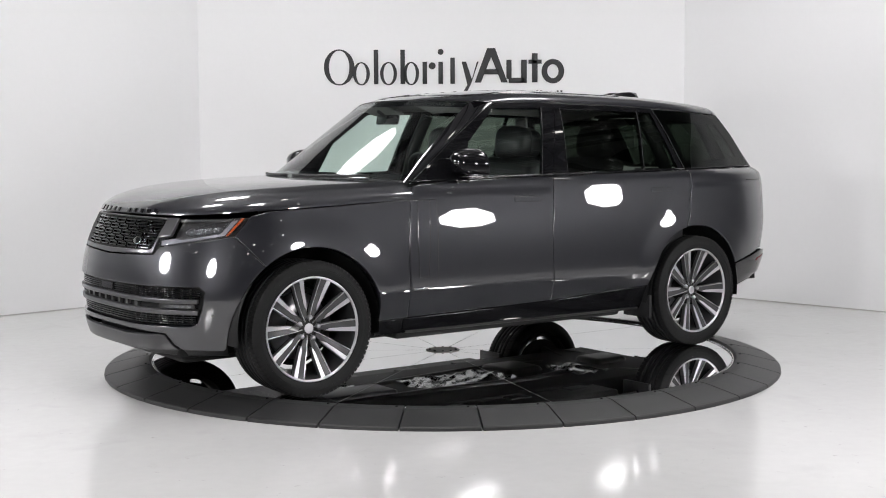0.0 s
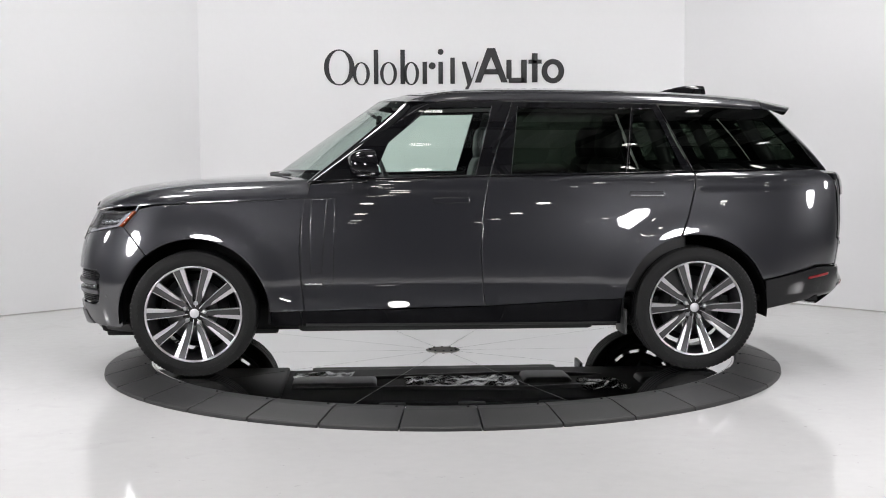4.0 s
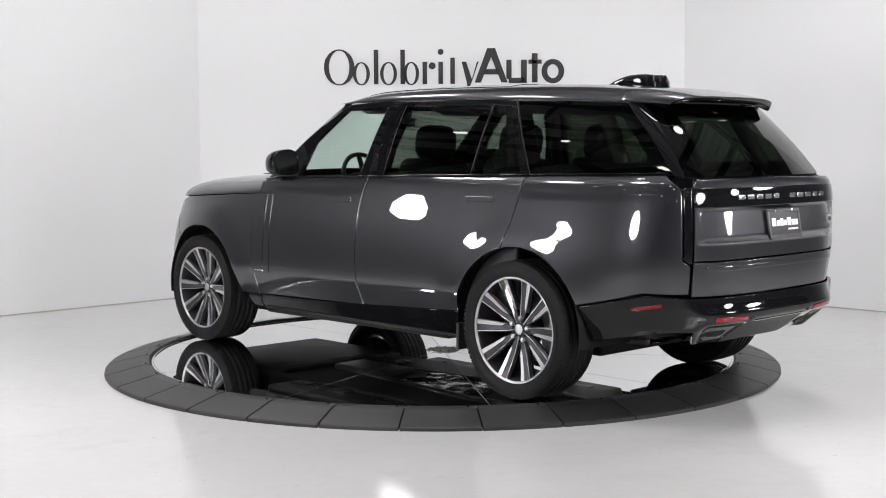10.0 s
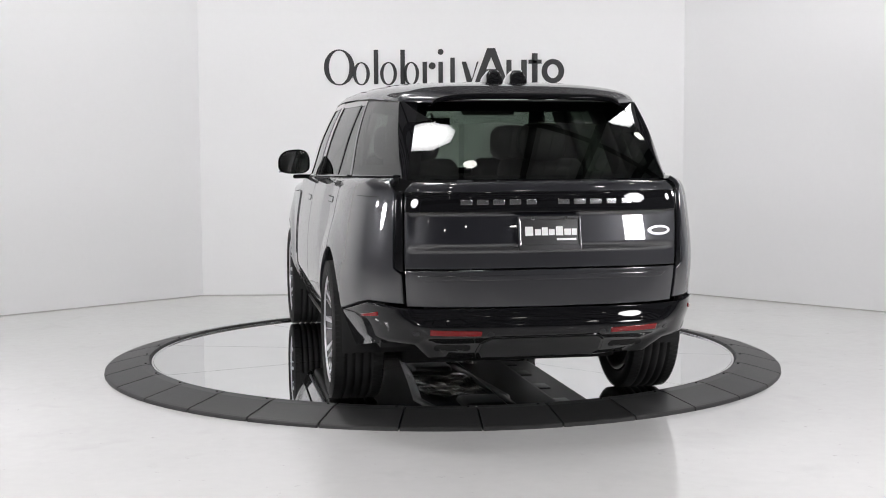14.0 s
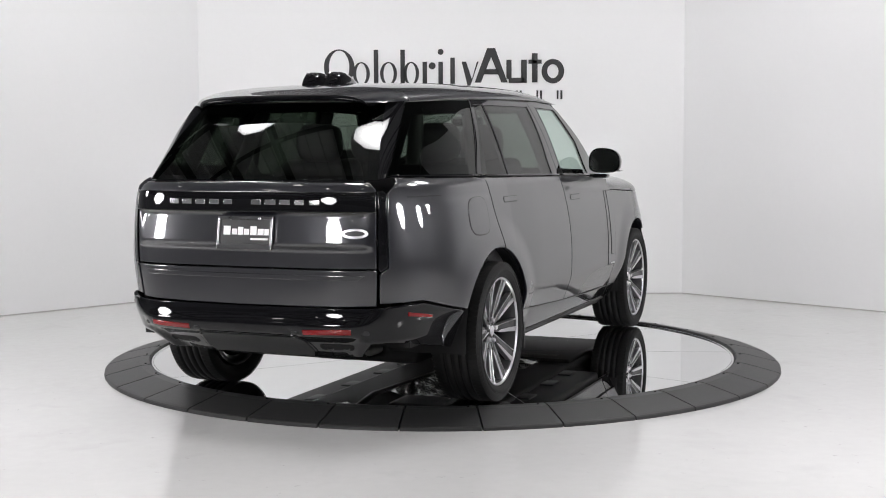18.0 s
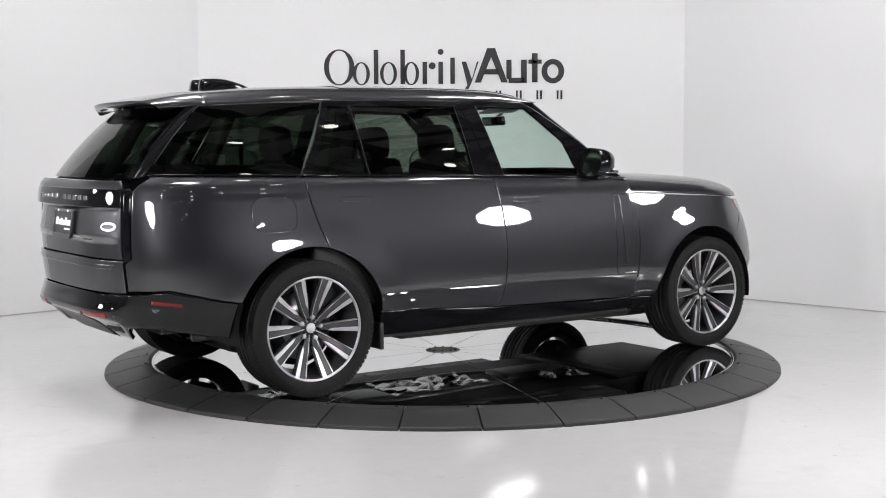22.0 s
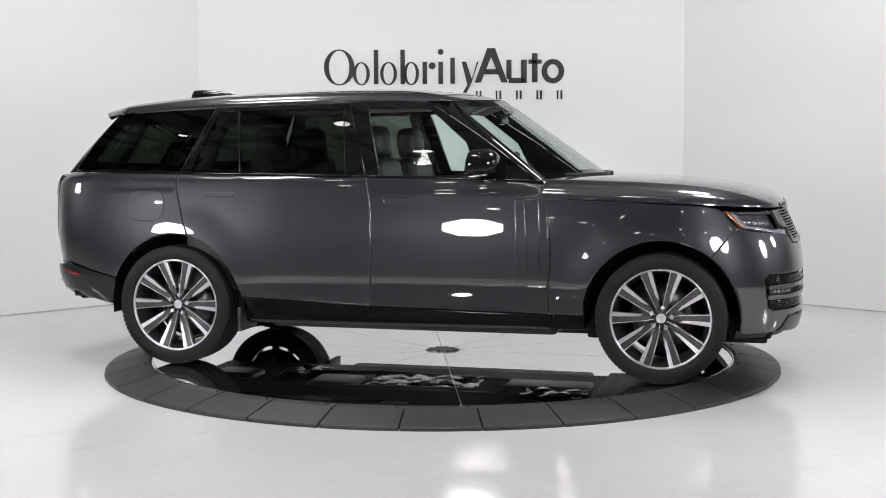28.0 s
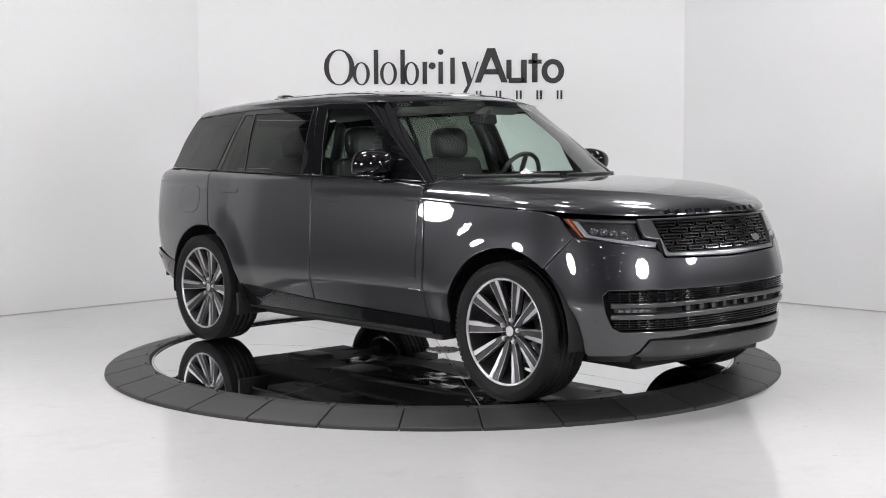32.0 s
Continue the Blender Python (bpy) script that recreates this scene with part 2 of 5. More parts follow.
nose_n = Curve((0.2, 3.0), (0.6, 3.05), (0.87, 2.8), (1.04, 2.65), (1.2, 2.6))
tail_tip = Curve((0.20, 2.64), (0.45, 2.672), (0.64, 2.694), (0.80, 2.708), (0.95, 2.716), (1.15, 2.724), (1.23, 2.712), (1.29, 2.665))
tail_n = Curve((0.2, 4.0), (0.6, 4.1), (0.9, 4.5), (1.3, 4.5))


def u_nose(x, y):
    return NOSE_X + NOSE_L * (1 - math.atan2(abs(y), x - NOSE_X) / (math.pi / 2))


def u_tail(x, y):
    return TAIL_X - TAIL_L * (1 - math.atan2(abs(y), TAIL_X - x) / (math.pi / 2))


U_FRONT, U_REAR = NOSE_X + NOSE_L, TAIL_X - TAIL_L


def flare(x, z):
    d = min(math.hypot(x - AXLE, z - HUB_Z), math.hypot(x + AXLE, z - HUB_Z))
    lip = 0.020 * (1 - smoothstep((d - ARCH_R) / 0.21))
    return lip * smoothstep((z - 0.25) / 0.3)


def crease(z):
    """Shallow folds that run along the doors: under the windows, and above the sill."""
    return 0.004 * smoothstep((1.168 - z) / 0.012) - 0.004


def skin(u, z, off=0.0):
    if u > NOSE_X:
        a, b, n = nose_tip(z) - NOSE_X, side_w(NOSE_X) * section(z), nose_n(z)
        phi = math.pi / 2 * (1 - (u - NOSE_X) / NOSE_L)
        sgn = 1 if phi >= 0 else -1
        c, s = max(1e-6, math.cos(phi)), max(1e-6, abs(math.sin(phi)))
        r = ((c / a) ** n + (s / b) ** n) ** (-1 / n)
        x, y = NOSE_X + r * c, r * s * sgn
        fade = max(0.0, 1 - (u - NOSE_X) / 0.7)
    elif u < TAIL_X:
        a, b, n = tail_tip(z) + TAIL_X, side_w(TAIL_X) * section(z), tail_n(z)
        phi = math.pi / 2 * (1 - (TAIL_X - u) / TAIL_L)
        sgn = 1 if phi >= 0 else -1
        c, s = max(1e-6, math.cos(phi)), max(1e-6, abs(math.sin(phi)))
        r = ((c / a) ** n + (s / b) ** n) ** (-1 / n)
        x, y = TAIL_X - r * c, r * s * sgn
        fade = max(0.0, 1 - (TAIL_X - u) / 1.0)
    else:
        x, y, fade = u, side_w(u) * section(z), 1.0
    y += (flare(x, z) + crease(z)) * fade
    p = Vector((x, y, z))
    if off:
        p += skin_normal(u, z) * off
    return p


def normal_of(fn, u, v, e=0.0015):
    return -((fn(u + e, v) - fn(u - e, v)).cross(fn(u, v + e) - fn(u, v - e))).normalized()


def skin_normal(u, z):
    return normal_of(skin, u, z)


# the greenhouse: side glass and pillars, by x and z
glass_w = Curve((-2.6, 0.715), (-2.12, 0.815), (-1.6, 0.893), (-1.0, 0.938), (-0.3, 0.962), (0.3, 0.952), (0.8, 0.93), (1.0, 0.915))
glass_section = Curve((1.20, 0.972), (1.25, 0.952), (1.30, 0.934), (1.50, 0.872), (1.65, 0.810), (1.70, 0.785), (1.76, 0.752))


def cabin(x, z):
    return Vector((x, glass_w(x) * glass_section(z), z))


def shift(fn, off):
    return lambda u, v: fn(u, v) + normal_of(fn, u, v) * off


# ---- panels: outlines filled on a surface, with rolled edges ----
def inside(poly, x, y):
    hit, j = False, len(poly) - 1
    for i in range(len(poly)):
        (xi, yi), (xj, yj) = poly[i], poly[j]
        if (yi > y) != (yj > y) and x < (xj - xi) * (y - yi) / (yj - yi) + xi:
            hit = not hit
        j = i
    return hit


def resample(poly, ds):
    out = []
    for i, a in enumerate(poly):
        b = poly[(i + 1) % len(poly)]
        k = max(1, math.ceil(math.hypot(b[0] - a[0], b[1] - a[1]) / ds))
        out += [(a[0] + (b[0] - a[0]) * q / k, a[1] + (b[1] - a[1]) * q / k) for q in range(k)]
    return out


def rounded(poly, r, k=5):
    """Rounds the corners of a closed outline by arcs; r is one radius or one for each corner."""
    out = []
    n = len(poly)
    for i in range(n):
        p0, p1, p2 = Vector(poly[i - 1]), Vector(poly[i]), Vector(poly[(i + 1) % n])
        rr = r[i] if isinstance(r, (list, tuple)) else r
        a, b = (p0 - p1), (p2 - p1)
        d = min(rr, a.length * 0.48, b.length * 0.48)
        if d < 1e-4:
            out.append(tuple(p1))
            continue
        s, e = p1 + a.normalized() * d, p1 + b.normalized() * d
        for q in range(k + 1):
            w = q / k
            out.append(tuple(s * (1 - w) ** 2 + p1 * 2 * w * (1 - w) + e * w * w))
    return out


def arc(cx, cz, r, a0, a1, n=20):
    return [(cx + r * math.cos(radians(a0 + (a1 - a0) * i / n)), cz + r * math.sin(radians(a0 + (a1 - a0) * i / n))) for i in range(n + 1)]


def ccw(poly):
    area = sum(poly[i - 1][0] * poly[i][1] - poly[i][0] * poly[i - 1][1] for i in range(len(poly)))
    return poly if area > 0 else poly[::-1]


def inset(poly, d):
    out = []
    n = len(poly)
    for i in range(n):
        a, b, c = Vector(poly[i - 1]), Vector(poly[i]), Vector(poly[(i + 1) % n])
        e1, e2 = (b - a).normalized(), (c - b).normalized()
        n1, n2 = Vector((-e1.y, e1.x)), Vector((-e2.y, e2.x))
        m = n1 + n2
        m = m.normalized() if m.length > 1e-6 else n1
        out.append(tuple(b + m * (d / max(0.4, m.dot(n1)))))
    return out


def panel_mesh(outline, fn, gap=0.004, ds=0.035, back=0.02, holes=(), mirror=False, roll=0.005, lift=0.0):
    from mathutils.geometry import delaunay_2d_cdt
    outer = ccw(resample(outline, ds))
    loops = [outer] + [ccw(resample(h, ds))[::-1] for h in holes]
    rings0 = [inset(l, gap / 2) for l in loops]
    rings1 = [inset(l, gap / 2 + roll) for l in loops]
    pts, edges = [], []
    for ring in rings1:
        k = len(pts)
        pts += [Vector(p) for p in ring]
        edges += [(k + i, k + (i + 1) % len(ring)) for i in range(len(ring))]
    xs, ys = [p[0] for p in outer], [p[1] for p in outer]
    edge_pts = np.array([tuple(p) for p in pts])
    gx = np.arange(min(xs) + ds / 2, max(xs), ds)
    gy = np.arange(min(ys) + ds / 2, max(ys), ds)
    for x in gx:
        for y in gy:
            if inside(outer, x, y) and not any(inside(h, x, y) for h in loops[1:]):
                if np.min(np.hypot(edge_pts[:, 0] - x, edge_pts[:, 1] - y)) > ds * 0.45:
                    pts.append(Vector((x, y)))
    vs, _, fs, *_ = delaunay_2d_cdt(pts, edges, [], 0, 1e-6)
    ring_poly = rings1[0]
    tris = []
    for f in fs:
        cx, cy = sum(vs[i][0] for i in f) / len(f), sum(vs[i][1] for i in f) / len(f)
        if inside(ring_poly, cx, cy) and not any(inside(r, cx, cy) for r in rings1[1:]):
            tris.append(tuple(f))
    verts, norms, faces = [], [], []
    for p in vs:
        n = normal_of(fn, p[0], p[1])
        verts.append(fn(p[0], p[1]) + n * lift)
        norms.append(n)
    for f in tris:
        g = (verts[f[1]] - verts[f[0]]).cross(verts[f[2]] - verts[f[0]])
        faces.append(f if g.dot(norms[f[0]]) > 0 else f[::-1])
    for r0, r1 in zip(rings0, rings1):
        m = len(r0)
        k = len(verts)
        rows = [[], [], [], []]
        for a, b in zip(r0, r1):
            n = normal_of(fn, *b)
            pa, pb = fn(*a), fn(*b)
            o = pa - pb
            o = (o - n * o.dot(n)).normalized() if o.length > 1e-9 else n
            rows[0].append((pb + n * lift, n))
            rows[1].append((pa + n * (lift - roll * 0.45), (n * 0.6 + o * 0.8).normalized()))
            rows[2].append((pa + n * (lift - roll * 0.45), o))
            rows[3].append((pa + n * (lift - back), o))
        for row in rows:
            verts += [p for p, _ in row]
            norms += [n for _, n in row]
        for i in range(m):
            j = (i + 1) % m
            for a, b in ((0, 1), (2, 3)):
                q = (k + a * m + i, k + a * m + j, k + b * m + j, k + b * m + i)
                g = (verts[q[1]] - verts[q[0]]).cross(verts[q[3]] - verts[q[0]])
                faces.append(q if g.dot(norms[q[3]] + norms[q[0]]) > 0 else q[::-1])
    if mirror:
        verts = [Vector((v[0], -v[1], v[2])) for v in verts]
        norms = [Vector((v[0], -v[1], v[2])) for v in norms]
        faces = [f[::-1] for f in faces]
    return mesh_from(verts, faces, norms)


def panel(name, outline, fn, material, parent, label="", sides=(False,), **kw):
    """A panel on the left, or mirrored to the right, or both."""
    obs = []
    for mirror in sides:
        obs.append(part(name, panel_mesh(outline, fn, mirror=mirror, **kw), material, parent, label))
    return obs


def sheet_mesh(fn, nu, nv, flip=False, thick=0.0, u0=0.0, u1=1.0, v0=0.0, v1=1.0):
    """A grid over fn(u, v) with its true normals."""
    verts, norms, faces = [], [], []
    du, dv = (u1 - u0), (v1 - v0)
    for i in range(nu + 1):
        for j in range(nv + 1):
            u, v = u0 + du * i / nu, v0 + dv * j / nv
            a, b = max(u0, u - du * 0.004), min(u1, u + du * 0.004)
            c, d = max(v0, v - dv * 0.004), min(v1, v + dv * 0.004)
            n = (fn(b, v) - fn(a, v)).cross(fn(u, d) - fn(u, c))
            n = n.normalized() if n.length > 1e-12 else Vector((0, 0, 1))
            verts.append(fn(u, v))
            norms.append(-n if flip else n)
    w = nv + 1
    for i in range(nu):
        for j in range(nv):
            q = (i * w + j, (i + 1) * w + j, (i + 1) * w + j + 1, i * w + j + 1)
            faces.append(q[::-1] if flip else q)
    if thick:
        k = len(verts)
        rim = [i * w for i in range(nu + 1)] + [nu * w + j for j in range(1, w)] + [i * w + nv for i in range(nu - 1, -1, -1)] + [j for j in range(nv - 1, 0, -1)]
        m = len(rim)
        for i in rim:
            verts.append(verts[i])
            norms.append(norms[i])
        for i in rim:
            verts.append(verts[i] - norms[i] * thick)
            norms.append(norms[i])
        for i in range(m):
            j = (i + 1) % m
            q = (k + i, k + m + i, k + m + j, k + j)
            faces.append(q[::-1] if flip else q)
        return mesh_from(verts, faces, norms)
    return mesh_from(verts, faces, norms)


both = (False, True)


# ---- the hall ----
FLOOR_Z = -0.06
WALL_Y, WALL_X, WALL_TOP, HALL_TOP = 3.93, 2.46, 3.6, 3.4
# plan: back wall and two slanting wings, then the wide hall at the sides and behind the camera
PLAN = [(-WALL_X, WALL_Y), (WALL_X, WALL_Y), (WALL_X + 2.3, WALL_Y - 2.33), (13.5, WALL_Y - 2.33), (13.5, -27.0), (-13.5, -27.0), (-13.5, WALL_Y - 2.33), (-WALL_X - 2.3, WALL_Y - 2.33)]


def wall_piece(name, a, b, z0, z1, material, thick=0.15, label="smooth white painted studio wall"):
    """A wall from a to b; its room face lies on the line, and its thickness outside."""
    a, b = Vector((*a, 0)), Vector((*b, 0))
    d = (b - a).normalized()
    out = Vector((-d.y, d.x, 0))
    bm = bmesh.new()
    lo = [a, b, b + out * thick + d * 0.06, a + out * thick - d * 0.06]
    vs = [bm.verts.new(p + Vector((0, 0, z))) for z in (z0, z1) for p in lo]
    for f in ((0, 1, 2, 3), (7, 6, 5, 4), (0, 4, 5, 1), (1, 5, 6, 2), (2, 6, 7, 3), (3, 7, 4, 0)):
        bm.faces.new([vs[i] for i in f])
    bmesh.ops.recalc_face_normals(bm, faces=bm.faces)
    me = bpy.data.meshes.new(name)
    bm.to_mesh(me)
    bm.free()
    me.materials.append(material)
    return tagged(new(name, me), label, "wall", kind="structure")


def build_hall():
    bm = boxed(-14, 14, -27.5, 6, FLOOR_Z - 0.1, FLOOR_Z)
    me = bpy.data.meshes.new("floor")
    bm.to_mesh(me)
    bm.free()
    me.materials.append(M_FLOOR)
    tagged(new("floor", me), "glossy pale grey epoxy floor with faint scuffs", "floor", kind="structure")
    names = ("wall_back", "wall_right_slant", "wall_right", "wall_right_side", "wall_rear", "wall_left_side", "wall_left", "wall_left_slant")
    for i, name in enumerate(names):
        top = WALL_TOP if i in (0, 1, 7) else HALL_TOP
        # Hall walls are out of view; their greys are set for the car's reflections.
        wall_piece(name, PLAN[i], PLAN[(i + 1) % 8], FLOOR_Z, top, M_WALL if i in (0, 1, 7) else M_HALL if i in (2, 6) else M_FAR, label="smooth white painted studio wall" if i in (0, 1, 7) else "pale grey hall wall, unseen, tone set to brighten reflections" if i in (2, 6) else "mid-grey hall wall, unseen, tone set to dim reflections")
        # Upper walls are out of view, coloured dark so reflections above stay dark.
        wall_piece("upper_" + name, PLAN[i], PLAN[(i + 1) % 8], top, 6.2, M_UPPER, 0.2, "dark-coloured upper wall above the white studio wall, unseen, added to darken reflections")
    for i in (7, 0, 1):                        # dusty joint along the foot of the white walls
        a, b = Vector((*PLAN[i], 0)), Vector((*PLAN[(i + 1) % 8], 0))
        d = (b - a).normalized()
        bm = boxed(0, (b - a).length, -0.007, 0.001, 0, 0.010)
        me = bpy.data.meshes.new("baseboard")
        bm.to_mesh(me)
        bm.free()
        me.materials.append(M_JOINT)
        ob = tagged(new("baseboard", me), "thin dusty grey joint at the foot of the wall", "baseboard", kind="structure")
        ob.matrix_basis = Matrix.Translation((a.x, a.y, FLOOR_Z)) @ Matrix.Rotation(math.atan2(d.y, d.x), 4, "Z")
    bm = bmesh.new()
    box(bm, -14, 14, -27.5, 6, 6.1, 6.2)
    x = -13.8
    while x < 13.8:                             # ribs of the steel deck
        box(bm, x, x + 0.14, -27.5, 6, 6.03, 6.1)
        x += 0.34
    me = bpy.data.meshes.new("ceiling")
    bm.to_mesh(me)
    bm.free()
    me.materials.append(M_CEIL)
    tagged(new("ceiling", me), "grey ribbed steel deck ceiling", "ceiling", kind="structure")
    for i in range(15):                         # purlins that run along the hall
        x = -11.2 + 1.6 * i
        bm = bmesh.new()
        box(bm, x - 0.06, x + 0.06, -26.9, 1.5, 5.80, 6.03)
        me = bpy.data.meshes.new("ceiling_purlin")
        bm.to_mesh(me)
        bm.free()
        me.materials.append(M_BEAM)
        tagged(new("ceiling_purlin", me), "dark steel purlin under the grey deck", "beam", "ceiling purlins", "structure")
    for y in (-26, -23, -20, -17, -14, -11, -8, -5, -2, 1):
        bm = bmesh.new()
        box(bm, -13.4, 13.4, y - 0.09, y + 0.09, 5.98, 6.03)
        box(bm, -13.4, 13.4, y - 0.015, y + 0.015, 5.62, 5.98)
        box(bm, -13.4, 13.4, y - 0.09, y + 0.09, 5.58, 5.62)
        me = bpy.data.meshes.new("ceiling_beam")
        bm.to_mesh(me)
        bm.free()
        me.materials.append(M_BEAM)
        tagged(new("ceiling_beam", me), "dark steel I-beam under the deck", "beam", "ceiling beams", "structure")


def build_softbox(glow):
    """An eight-sided softbox that hangs from the ceiling; its diffuser looks along -z."""
    box_thing = thing("octagonal_softbox", "large octagonal softbox lamp with white diffuser, hung under ceiling", "softbox", "softboxes round the table")
    r = 0.52 if glow is M_SOFTBOX else 1.0
    ring = [(math.cos(radians(22.5 + 45 * i)), math.sin(radians(22.5 + 45 * i))) for i in range(8)]
    v = [(r * c, r * s, 0) for c, s in ring] + [(r * 0.5 * c, r * 0.5 * s, -0.012) for c, s in ring] + [(0, 0, -0.016)]
    f = [(i, 8 + i, 8 + (i + 1) % 8, (i + 1) % 8) for i in range(8)] + [(8 + i, 16, 8 + (i + 1) % 8) for i in range(8)]
    part("diffuser", mesh_from(v, f), glow, box_thing, "glowing white diffuser cloth")
    v = [(1.02 * r * c, 1.02 * r * s, -0.03) for c, s in ring] + [(1.04 * r * c, 1.04 * r * s, 0.05) for c, s in ring] + [(0.16 * c, 0.16 * s, 0.42) for c, s in ring] + [(1.004 * r * c, 1.004 * r * s, -0.03) for c, s in ring] + [(1.004 * r * c, 1.004 * r * s, 0.002) for c, s in ring]
    f = []
    for i in range(8):
        j = (i + 1) % 8
        f += [(i, j, 8 + j, 8 + i), (8 + i, 8 + j, 16 + j, 16 + i), (i, 24 + i, 24 + j, j), (24 + i, 32 + i, 32 + j, 24 + j)]
    f.append(tuple(range(16, 24)))
    part("shell", mesh_from(v, f, smooth=False), M_PLASTIC, box_thing, "black fabric shell")
    part("lamp_head", boxed(-0.09, 0.09, -0.09, 0.09, 0.40, 0.66, 0.02), M_PLASTIC, box_thing)
    return box_thing


def build_lights():
    first, second = build_softbox(M_SOFTBOX), build_softbox(M_STANDBOX)
    lamps = []
    for x, y in ((-2.3, 1.55), (2.6, 1.0), (-2.9, -0.9), (-0.6, -2.5), (2.8, -0.5)):       # hung over the table
        lamps.append((look((x, y, 5.0), (x * 0.45, y * 0.45, 0.0)), True))
    # on stands round the table, and one beside the camera
    for az, r, z in ((187, 6.4, 2.10), (214, 4.6, 1.48), (249, 5.3, 1.62), (302, 4.7, 1.56), (334.5, 6.0, 1.88), (351.0, 6.8, 2.26)):
        x, y = r * math.cos(radians(az)), r * math.sin(radians(az))
        m = look((x, y, z), (0, 0, 1.0))
        lamps.append((m @ Matrix.Scale(0.29 if r > 6.2 else 0.34, 4), False))
    made = []
    for i, (m, hung) in enumerate(lamps):
        lamp = first if i == 0 else second if i == 5 else copy_thing(first if hung else second, m)
        lamp.matrix_basis = m
        made.append((lamp, m, hung))
    for lamp, m, hung in made:
        back = m @ Vector((0, 0, 0.5))
        inv = m.inverted()
        if hung:
            part("hanging_rod", tube([inv @ back, inv @ Vector((back.x, back.y, 6.12))], 0.014), M_PLASTIC, lamp)
        else:
            tagged(lamp, "octagonal softbox lamp with white diffuser on tall tripod stand")
            foot = Vector((back.x, back.y, FLOOR_Z))
            part("stand_pole", tube([inv @ back, inv @ (foot + Vector((0, 0, 0.3)))], 0.022), M_PLASTIC, lamp)
            for k in range(3):
                q = foot + Vector((0.65 * math.cos(2.1 * k), 0.65 * math.sin(2.1 * k), 0.012))
                part("stand_leg", tube([inv @ (foot + Vector((0, 0, 0.62))), inv @ q], 0.012), M_PLASTIC, lamp)
    spot = thing("ceiling_spot", "small round ceiling spotlight with bright face under beam", "spotlight", "ceiling spots")
    part("housing", revolve([(0.0, 0.22), (0.10, 0.22), (0.165, 0.0), (0.15, 0.0)], 24), M_PLASTIC, spot)
    part("lens", revolve([(0.0, 0.005), (0.15, 0.005)], 24), M_SPOT, spot, "glowing lens")
    part("drop_rod", tube([(0, 0.20, 0), (0, 0.62, 0)], 0.012), M_PLASTIC, spot)
    k = 0
    for x in (-7.2, -3.6, 0.2, 3.9, 7.6):
        for y in (-24.4, -21.4, -18.5, -15.5, -12.6, -9.7, -6.7, -3.7, -0.7):
            m = Matrix.Translation((x, y, 5.42)) @ pose(0, 0, 0, 90, 0, 0)
            if k == 0:
                spot.matrix_basis = m
            else:
                copy_thing(spot, m)
            k += 1


# ---- the turning table ----
def build_table():
    t = thing("turntable", "round mirror-polished turntable in ten sectors with hub", "turntable")
    R = 2.02
    n = 24
    half = radians(18)
    v, f = [], []
    r0 = 0.119
    g = 0.0022
    top = []
    for i in range(n + 1):
        a = -half + 2 * half * i / n
        top.append((R * math.cos(a), R * math.sin(a)))
    inner = [(r0 * math.cos(-half + 2 * half * i / 6), r0 * math.sin(-half + 2 * half * i / 6)) for i in range(7)]
    poly = inset(ccw(top + inner[::-1]), g)
    k = len(poly)
    v = [(x, y, 0.0) for x, y in poly] + [(x, y, -0.012) for x, y in poly]
    f = [tuple(range(k))] + [(i, k + i, k + (i + 1) % k, (i + 1) % k) for i in range(k)]
    me = mesh_from(v, f, smooth=False)
    me.materials.append(M_MIRROR)
    for s in range(10):
        part("sector", me, None, t, m=pose(0, 0, 0, 0, 0, 18 + 36 * s))
    bm = bmesh.new()
    bmesh.ops.create_cone(bm, cap_ends=True, segments=96, radius1=R, radius2=R, depth=0.03, matrix=Matrix.Translation((0, 0, -0.0195)))
    part("base_plate", bm, M_SEAM, t, "grey base seen in the joints")
    bm = bmesh.new()
    bmesh.ops.create_cone(bm, cap_ends=True, segments=48, radius1=0.116, radius2=0.112, depth=0.012, matrix=Matrix.Translation((0, 0, 0.0)))
    part("hub_plate", bm, M_HUB, t, "pale sand-coloured hub plate")
    bm = bmesh.new()
    bmesh.ops.create_cone(bm, cap_ends=True, segments=12, radius1=0.0085, radius2=0.008, depth=0.006)
    bolt = bpy.data.meshes.new("bolt")
    bm.to_mesh(bolt)
    bm.free()
    bolt.materials.append(M_PLASTIC)
    for i in range(10):
        a = radians(36 * i + 18)
        part("bolt", bolt, None, t, m=pose(0.097 * math.cos(a), 0.097 * math.sin(a), 0.0075))
    prof = [(R - 0.012, 0.0), (R - 0.012, 0.006), (R + 0.006, 0.006), (R + 0.006, -0.04)]
    me = revolve(prof, 128)
    me.transform(Euler((radians(90), 0, 0)).to_matrix().to_4x4())
    part("edge_band", me, M_CHROME, t, "thin bright metal edge band")
    return t


